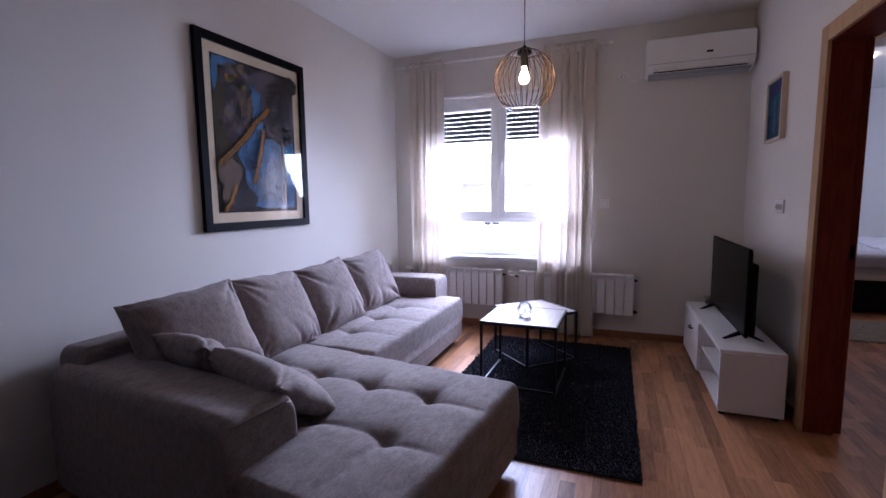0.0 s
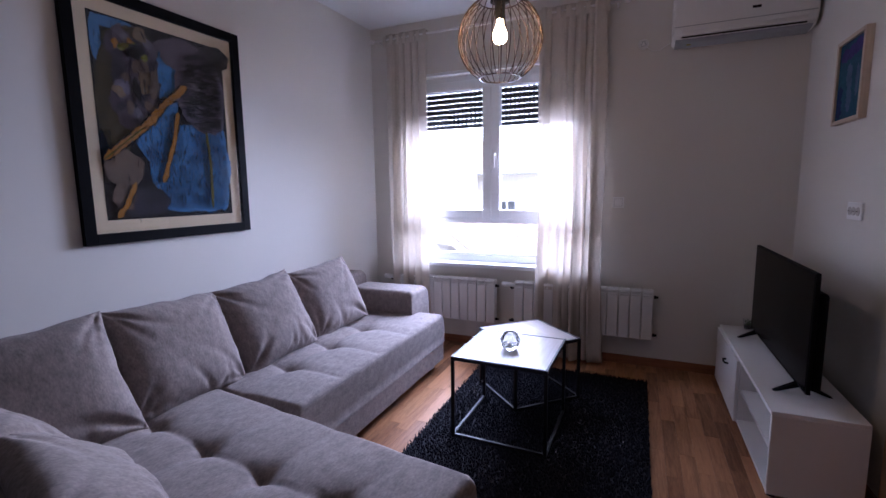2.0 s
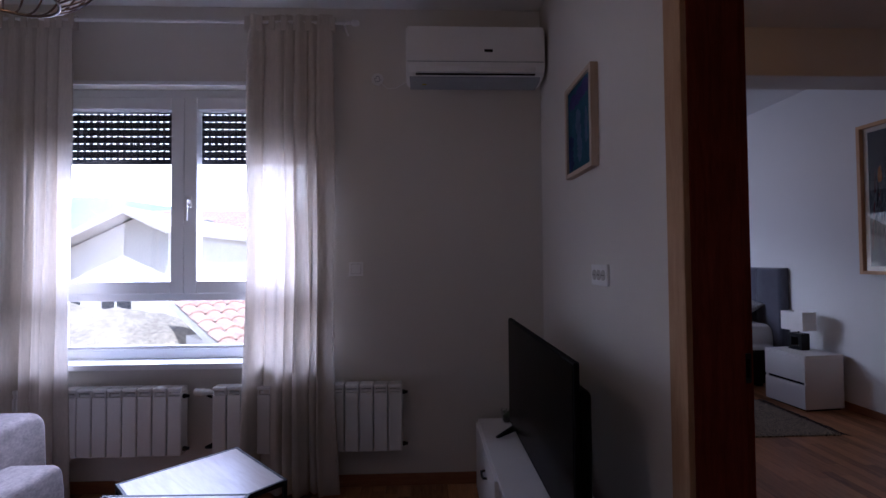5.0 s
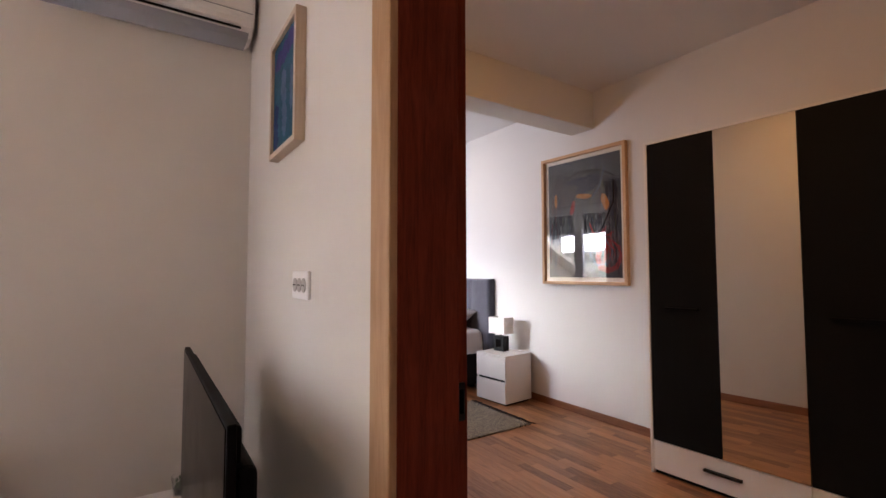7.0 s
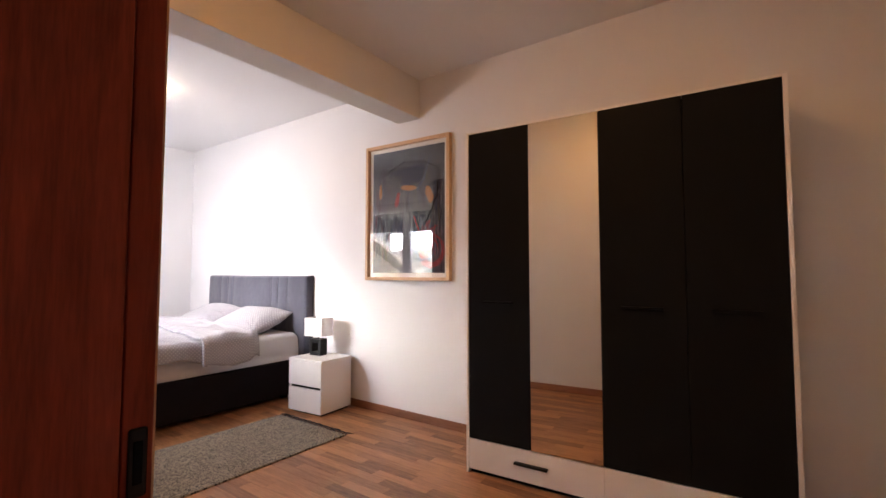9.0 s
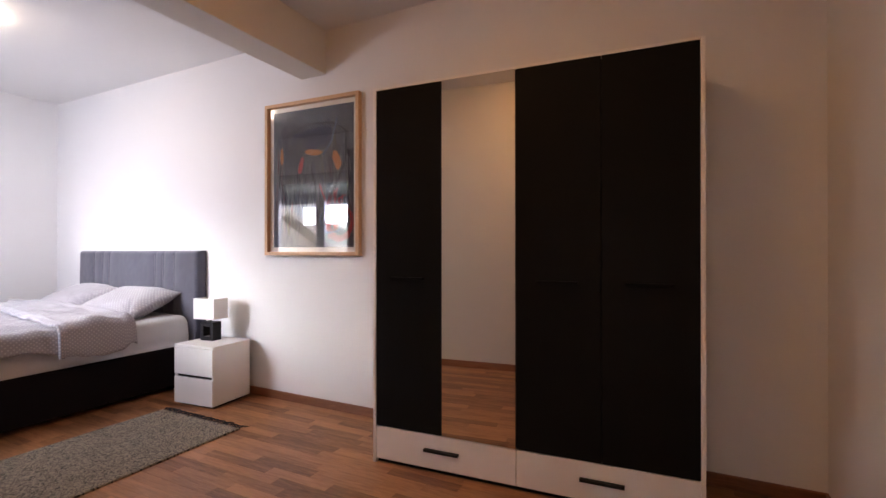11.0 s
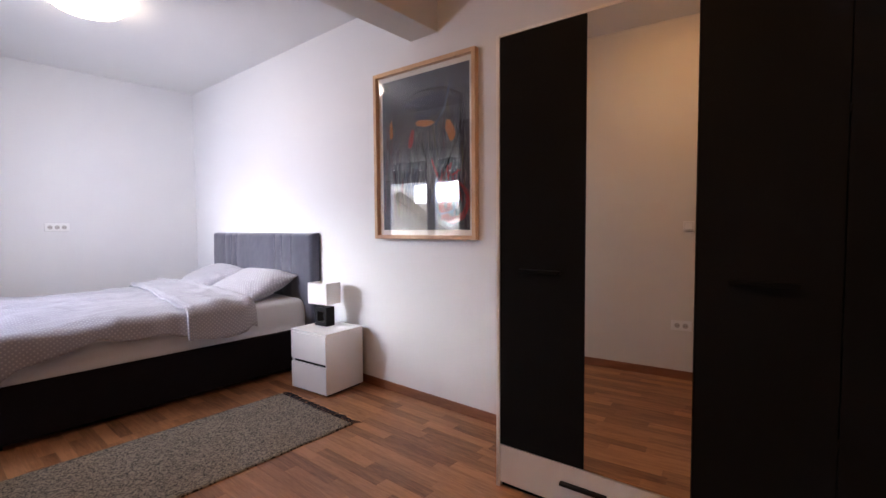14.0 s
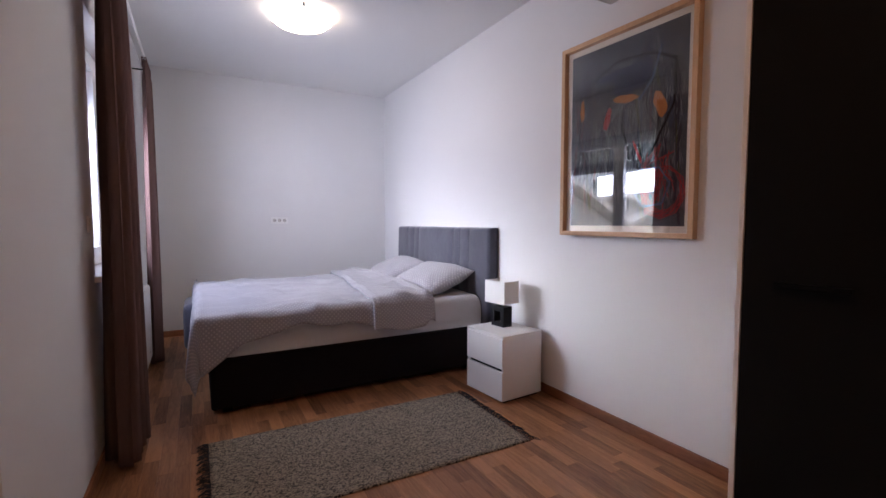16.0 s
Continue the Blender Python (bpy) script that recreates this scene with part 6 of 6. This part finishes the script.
def woven_rug(x0, x1, y0, y1):
    t = thing("rug", "flat-woven beige and black rug with dark fringes", "rug", (x0 + x1) / 2, (y0 + y1) / 2, 0)
    w, d = (x1 - x0) / 2, (y1 - y0) / 2
    nx, ny = 60, 30
    vs = []
    for i in range(nx):
        for j in range(ny):
            x, y = -w + 2 * w * i / (nx - 1), -d + 2 * d * j / (ny - 1)
            e = 0.006 * wobble(x * 2, 3.0, 1.0, 3) if j in (0, ny - 1) else 0
            vs.append((x + (0.004 * wobble(y, 1.0, 2.0, 6) if i in (0, nx - 1) else 0), y + e, 0.0085 + 0.0015 * wobble(x, y, 0.5, 5)))
    ob = raw("weave", vs, [(a, c, dd, b) for a, b, dd, c in grid_faces(nx, ny)], M_RUGB, t)
    so = ob.modifiers.new("thickness", "SOLIDIFY")
    so.thickness, so.offset = 0.008, -1
    rnd = random.Random(9)
    for s in (-1, 1):
        bm = bmesh.new()
        for k in range(150):
            y = -d + 2 * d * (k + rnd.random()) / 150
            l = rnd.uniform(0.032, 0.062)
            a = rnd.uniform(-0.6, 0.6)
            p = [(s * w, y, 0.006), (s * (w + l * 0.5), y + 0.5 * l * a, 0.010 + rnd.uniform(0, 0.006)), (s * (w + l), y + l * a + rnd.uniform(-0.006, 0.006), 0.003)]
            tube(p, 0.0019, 5, bm=bm)
        fo = part("fringe", bm, M_FRINGE, t, "dark knotted fringe")
        tagged(fo, kind="stuff")
    return t


woven_rug(1.775, 3.405, 4.70, 5.535)


def dome_lamp(x, y, mat, label):
    t = thing("ceiling_lamp", label, "lamp", x, y, CEIL_B)
    part("holder", lathe([(0.0, 0.0), (0.17, 0.0), (0.17, -0.02), (0.0, -0.02)], 32), M_WHITE, t, smooth=False)
    part("dome", lathe([(0.245, -0.022), (0.240, -0.040), (0.200, -0.074), (0.12, -0.094), (0.03, -0.099), (0.0, -0.099)], 40), mat, t, "lit opal glass dome", smooth=True)
    part("knob", lathe([(0.0, -0.099), (0.007, -0.100), (0.009, -0.108), (0.0, -0.116)], 14), M_WHITE, t, smooth=True)
    for k in range(3):
        a = 2 * math.pi * k / 3 + 0.4
        part("clip", box(-0.012, 0.012, -0.004, 0.004, -0.045, -0.012, 0.001), M_GREYPLASTIC, t).matrix_basis = Matrix.Translation((0.248 * math.cos(a), 0.248 * math.sin(a), 0)) @ pose(0, 0, 0, 0, 0, math.degrees(a) + 90)
    return t


dome_lamp(2.53, 6.50, M_DOME, "lit round opal glass ceiling lamp in the sleeping end")
dome_lamp(2.15, 3.05, M_DOME_WARM, "lit round ceiling lamp with warm light near the wardrobe")


# ---- outside ----
GROUND = -3.2


def outside():
    g = part("ground", box(-400, 400, -400, 400, GROUND - 0.5, GROUND), M_STONE)
    tagged(g, "rubble and dry grass yard between the houses", "ground", "", "structure")
    for k, (x, y, w, d, h) in enumerate(((-130, 210, 260, 60, 38), (90, 240, 240, 60, 22), (-240, 60, 60, 260, 30))):
        vs, n = [], 24
        for i in range(n):
            for j in range(n):
                u, v = i / (n - 1), j / (n - 1)
                e = math.sin(math.pi * u) * math.sin(math.pi * v)
                vs.append((x - w / 2 + w * u, y - d / 2 + d * v, GROUND - 1 + h * e ** 0.7 * (0.8 + 0.4 * wobble(u * 4, v * 4, k))))
        hill = raw("backdrop", vs, [(a, c, dd, b) for a, b, dd, c in grid_faces(n, n)], M_HAZY_HILL)
        tagged(hill, "distant wooded hillside behind the town, haze added as a pale blue glow", "hill", "", "structure")


outside()


def sky_haze():
    """The bright haze low over the horizon, far behind the hills."""
    vs, n = [], 40
    for k in range(n):
        g = radians(-75 + 185 * k / (n - 1))
        for z in (GROUND - 2, 150):
            vs.append((-380 * math.sin(g), 380 * math.cos(g), z))
    m = glow("white_haze", (1.0, 0.99, 1.0), 3.6)
    m.cycles.emission_sampling = "NONE"
    ob = raw("backdrop", vs, [(2 * k, 2 * k + 2, 2 * k + 3, 2 * k + 1) for k in range(n - 1)], m)
    tagged(ob, "bright white haze of sky over the horizon", "sky", "", "structure")


sky_haze()


def tiled_slope(parent, x0, x1, y0, z0, y1, z1, name="roof"):
    """A roof slope from eave (y0, z0) to ridge (y1, z1), laid with rows of rounded tiles."""
    bm = bmesh.new()
    L = math.hypot(y1 - y0, z1 - z0)
    ey, ez = (y1 - y0) / L, (z1 - z0) / L
    ny, nz = -ez, ey
    if nz < 0:
        ny, nz = -ny, -nz
    rows, step = int(L / 0.36), 0.22
    cols = int((x1 - x0) / step)
    vs, fs = [], []
    for r in range(rows):
        for c in range(cols):
            s = len(vs)
            jx = 0.012 * wobble(r * 0.7, c * 0.9, 3.3)
            for e, lift in ((r * 0.36 - 0.03, 0.045), (r * 0.36 + 0.36, 0.012)):
                for q, up in ((0.0, 0.0), (0.055, 0.045), (0.11, 0.055), (0.165, 0.045), (0.22, 0.0)):
                    vs.append((x0 + c * step + q + jx, y0 + ey * e + ny * (lift + up), z0 + ez * e + nz * (lift + up)))
            for q in range(4):
                fs.append((s + q, s + q + 1, s + q + 6, s + q + 5))
            fs.append((s, s + 1, s + 2, s + 3, s + 4))
    ob = raw(name, vs, fs, M_TERRACOTTA, parent, "rows of red clay tiles", False)
    tagged(ob, kind="stuff")
    bm = bmesh.new()
    q = [bm.verts.new(v) for v in ((x0, y0, z0), (x1, y0, z0), (x1, y1, z1), (x0, y1, z1))]
    bm.faces.new(q)
    r = bmesh.ops.extrude_face_region(bm, geom=bm.faces[:])
    bmesh.ops.translate(bm, vec=(0, -ny * 0.12, -nz * 0.12), verts=[v for v in r["geom"] if isinstance(v, bmesh.types.BMVert)])
    bmesh.ops.recalc_face_normals(bm, faces=bm.faces)
    part("roof_deck", bm, M_RENDER, parent)


def gable_house():
    t = thing("house", "pale rendered house with a shallow gable roof", "house", -9.0, 15.9, GROUND)
    z = -GROUND
    w = prism([(-3.4, 0), (1.0, 0), (1.0, z + 2.30), (0, z + 2.80), (-3.4, z + 1.18)], 0.5, 8)
    part("wall", w, M_RENDER, t)
    for run in (-4.1, 1.3):
        drop = 0.48 * abs(run)
        r = prism([(0, z + 2.86), (run, z + 2.86 - drop), (run, z + 3.06 - drop), (0, z + 3.08)], -0.2, 8.4)
        part("roof", r, M_PALEROOF, t)
    for x in (-2.2, -0.6):
        wd = part("window", box(x - 0.45, x + 0.45, 0.44, 0.52, z - 1.1, z + 0.2, 0.01), M_DARKGLASS, t)
        part("window_frame", box(x - 0.03, x + 0.03, 0.42, 0.45, z - 1.1, z + 0.2), M_PVC, wd)


gable_house()


def tiled_house():
    t = thing("house", "white house with a red clay tile roof and brick chimney", "house", -9.0, 25.5, GROUND)
    z = -GROUND
    part("wall", box(-6.5, 6.5, 0.2, 7, 0, z + 2.4), M_RENDER, t)
    tiled_slope(t, -6.9, 6.9, -0.2, z + 2.30, 3.6, z + 4.40)
    part("roof_back", prism([(-6.9, z + 4.2), (6.9, z + 4.2), (6.9, z + 4.36), (-6.9, z + 4.36)], 3.6, 7.2), M_TERRACOTTA, t)
    ch = part("chimney", box(-2.15, -1.65, -0.95, -0.45, 0, z + 3.4, 0.01), M_BRICK, t, "red brick chimney with a cap")
    part("chimney_cap", box(-2.24, -1.56, -1.04, -0.36, z + 3.4, z + 3.48, 0.01), M_GREYPLASTIC, ch)
    part("gutter", tube([(-6.9, -0.28, z + 2.25), (6.9, -0.28, z + 2.25)], 0.06, 8), M_GREYPLASTIC, t)
    for x in (-5.0, -2.6, -0.2, 2.2):
        wd = part("window", box(x - 0.45, x + 0.45, 0.12, 0.22, z - 0.6, z + 0.7, 0.01), M_DARKGLASS, t)
        part("window_frame", box(x - 0.03, x + 0.03, 0.10, 0.13, z - 0.6, z + 0.7), M_PVC, wd)


tiled_house()


def shed():
    t = thing("shed", "low shed with an old clay tile roof below the window", "shed", -2.15, 7.15, GROUND, 45)
    z = -GROUND
    part("wall", box(0.15, 3.6, 0.1, 1.8, 0, z + 0.2), M_RENDER, t)
    tiled_slope(t, 0.0, 3.8, -0.15, z + 0.20, 2.1, z + 0.74)


shed()


def rubble_bank():
    n, m = 50, 30
    vs = []
    for i in range(n):
        for j in range(m):
            x, y = -9 + 7.6 * i / (n - 1), 6.6 + 5.4 * j / (m - 1)
            e = math.sin(math.pi * min(1, j / (m - 1) * 1.2)) ** 0.5 * math.sin(math.pi * i / (n - 1)) ** 0.4
            vs.append((x, y, GROUND - 0.1 + 3.9 * e + 0.16 * wobble(x, y, 0.3, 2.4) + 0.08 * wobble(x, y, 4.3, 7)))
    ob = raw("rubble_bank", vs, [(a, c, d, b) for a, b, d, c in grid_faces(n, m)], M_STONE)
    tagged(ob, "bank of pale rubble and dry grass outside the window", "rubble", "", "stuff")


rubble_bank()


def far_block(x, y, w, d, h, turn):
    t = thing("apartment_building", "distant grey flat-roofed apartment building on the hill", "building", x, y, GROUND, turn, "far buildings")
    part("wall", box(-w / 2, w / 2, -d / 2, d / 2, 0, h), M_CONCRETE, t)
    part("roof", box(-w / 2 - 0.3, w / 2 + 0.3, -d / 2 - 0.3, d / 2 + 0.3, h, h + 0.5), M_GREYPLASTIC, t)
    me = bpy.data.meshes.new("window")
    wb_ = box(-0.8, 0.8, -0.1, 0.05, 0, 1.5)
    wb_.to_mesh(me)
    wb_.free()
    me.materials.append(M_DARKGLASS)
    for r in range(int(h / 3.2)):
        for c in range(int(w / 4)):
            for s in (-1, 1):
                o = new("window", me)
                o.parent = t
                o.matrix_basis = pose(-w / 2 + 2 + c * 4, s * d / 2, 1.4 + r * 3.2, 0, 0, 0 if s < 0 else 180)


far_block(-70, 62, 22, 10, 15, 60)
far_block(-92, 40, 26, 10, 16, 75)


def west_house():
    t = thing("house", "neighbouring house with a wide brown gable roof", "house", -9.5, 5.2, GROUND, 90)
    z = -GROUND
    part("wall", prism([(-3.0, 0), (3.0, 0), (3.0, z + 0.6), (0, z + 2.0), (-3.0, z + 0.6)], 0.5, 7), M_RENDER, t)
    for s in (-1, 1):
        part("roof", prism([(0, z + 2.05), (s * 3.9, z + 0.25), (s * 3.9, z + 0.45), (0, z + 2.27)], -0.2, 7.3), M_TERRACOTTA, t)


west_house()


def far_house(x, y, turn, w, d, h, wall_mat):
    t = thing("house", "small pale house with a pale gable roof on the slope", "house", x, y, GROUND, turn, "far houses")
    part("wall", prism([(-w / 2, 0), (w / 2, 0), (w / 2, h), (0, h + 0.3 * w), (-w / 2, h)], 0, d), wall_mat, t)
    for s_ in (-1, 1):
        part("roof", prism([(0, h + 0.31 * w), (s_ * (w / 2 + 0.5), h - 0.28), (s_ * (w / 2 + 0.5), h - 0.06), (0, h + 0.31 * w + 0.24)], -0.5, d + 0.5), M_PALEROOF, t)
    for k in (-0.25, 0.25):
        for z in (1.0, h - 1.6):
            part("window", box(k * w - 0.45, k * w + 0.45, -0.06, 0.03, z, z + 1.2, 0.01), M_DARKGLASS, t)


for _x, _y, _t, _w, _d, _h in ((-18.5, 17.0, 48, 7.0, 8, 4.6), (-21, 22, 70, 8.0, 8, 5.2), (-23, 31, 40, 8.0, 9, 5.6), (-34, 31, 65, 9.0, 9, 6.2), (-33, 44, 35, 9, 9, 6.4), (-46, 40, 60, 10, 9, 7.4)):
    far_house(_x, _y, _t, _w, _d, _h - 1.3, M_RENDER)


# ---- oak strip floor, piece by piece ----
def parquet():
    pw, gap = 0.0715, 0.0003
    def plank_mesh(l):
        me = bpy.data.meshes.new("plank")
        b = box(0, pw - gap, 0, l - gap, -0.012, 0.0, 0.0004, 1)
        b.to_mesh(me)
        b.free()
        me.materials.append(M_PLANK)
        return me
    meshes = {l: plank_mesh(l) for l in (0.42, 0.50, 0.58)}
    rnd = random.Random(5)
    rest_v, rest_f = [], []
    single = 0
    cols = int((4.1 + 2.6) / pw)
    for c in range(cols):
        x = -2.6 + c * pw
        ranges = []
        if x < X_E + 0.05:
            ranges.append((-1.7, Y_N + 0.02))
        elif x < X_WB - 0.06:
            ranges.append((Y_BS - 0.05, Y_BN))
        else:
            ranges.append((Y_BS - 0.05, Y_BN + 0.02))
        for a, b in ranges:
            y = a - rnd.uniform(0, 0.5)
            while y < b - 0.002:
                l = rnd.choice((0.42, 0.50, 0.58))
                near = (0.22 < x < 1.0 and 0.8 < y < 2.9) or (1.75 < x < 3.55 and 3.3 < y < 4.75)
                if near and single < 300:
                    o = new("plank", meshes[l])
                    o.parent = floor
                    o.location = (x, y, 0)
                    single += 1
                elif y + l > a + 0.004 and x + pw > -2.25 - 0.0307 * (Y_N - y):      # none beyond the walls
                    s = len(rest_v)
                    x1, y0, y1 = x + pw - gap, max(y, a), min(y + l, b) - gap
                    for zz, k in ((-0.012, 0.0), (-0.0004, 0.0), (0.0, 0.0004)):
                        rest_v += [(x + k, y0 + k, zz), (x1 - k, y0 + k, zz), (x1 - k, y1 - k, zz), (x + k, y1 - k, zz)]
                    for k in (0, 4):
                        for q in range(4):
                            rest_f.append((s + k + q, s + k + (q + 1) % 4, s + k + 4 + (q + 1) % 4, s + k + 4 + q))
                    rest_f.append((s + 8, s + 9, s + 10, s + 11))
                y += l
    rest = raw("planks", rest_v, rest_f, M_PLANK_REST, floor, "", False)
    tagged(rest, kind="stuff")


parquet()
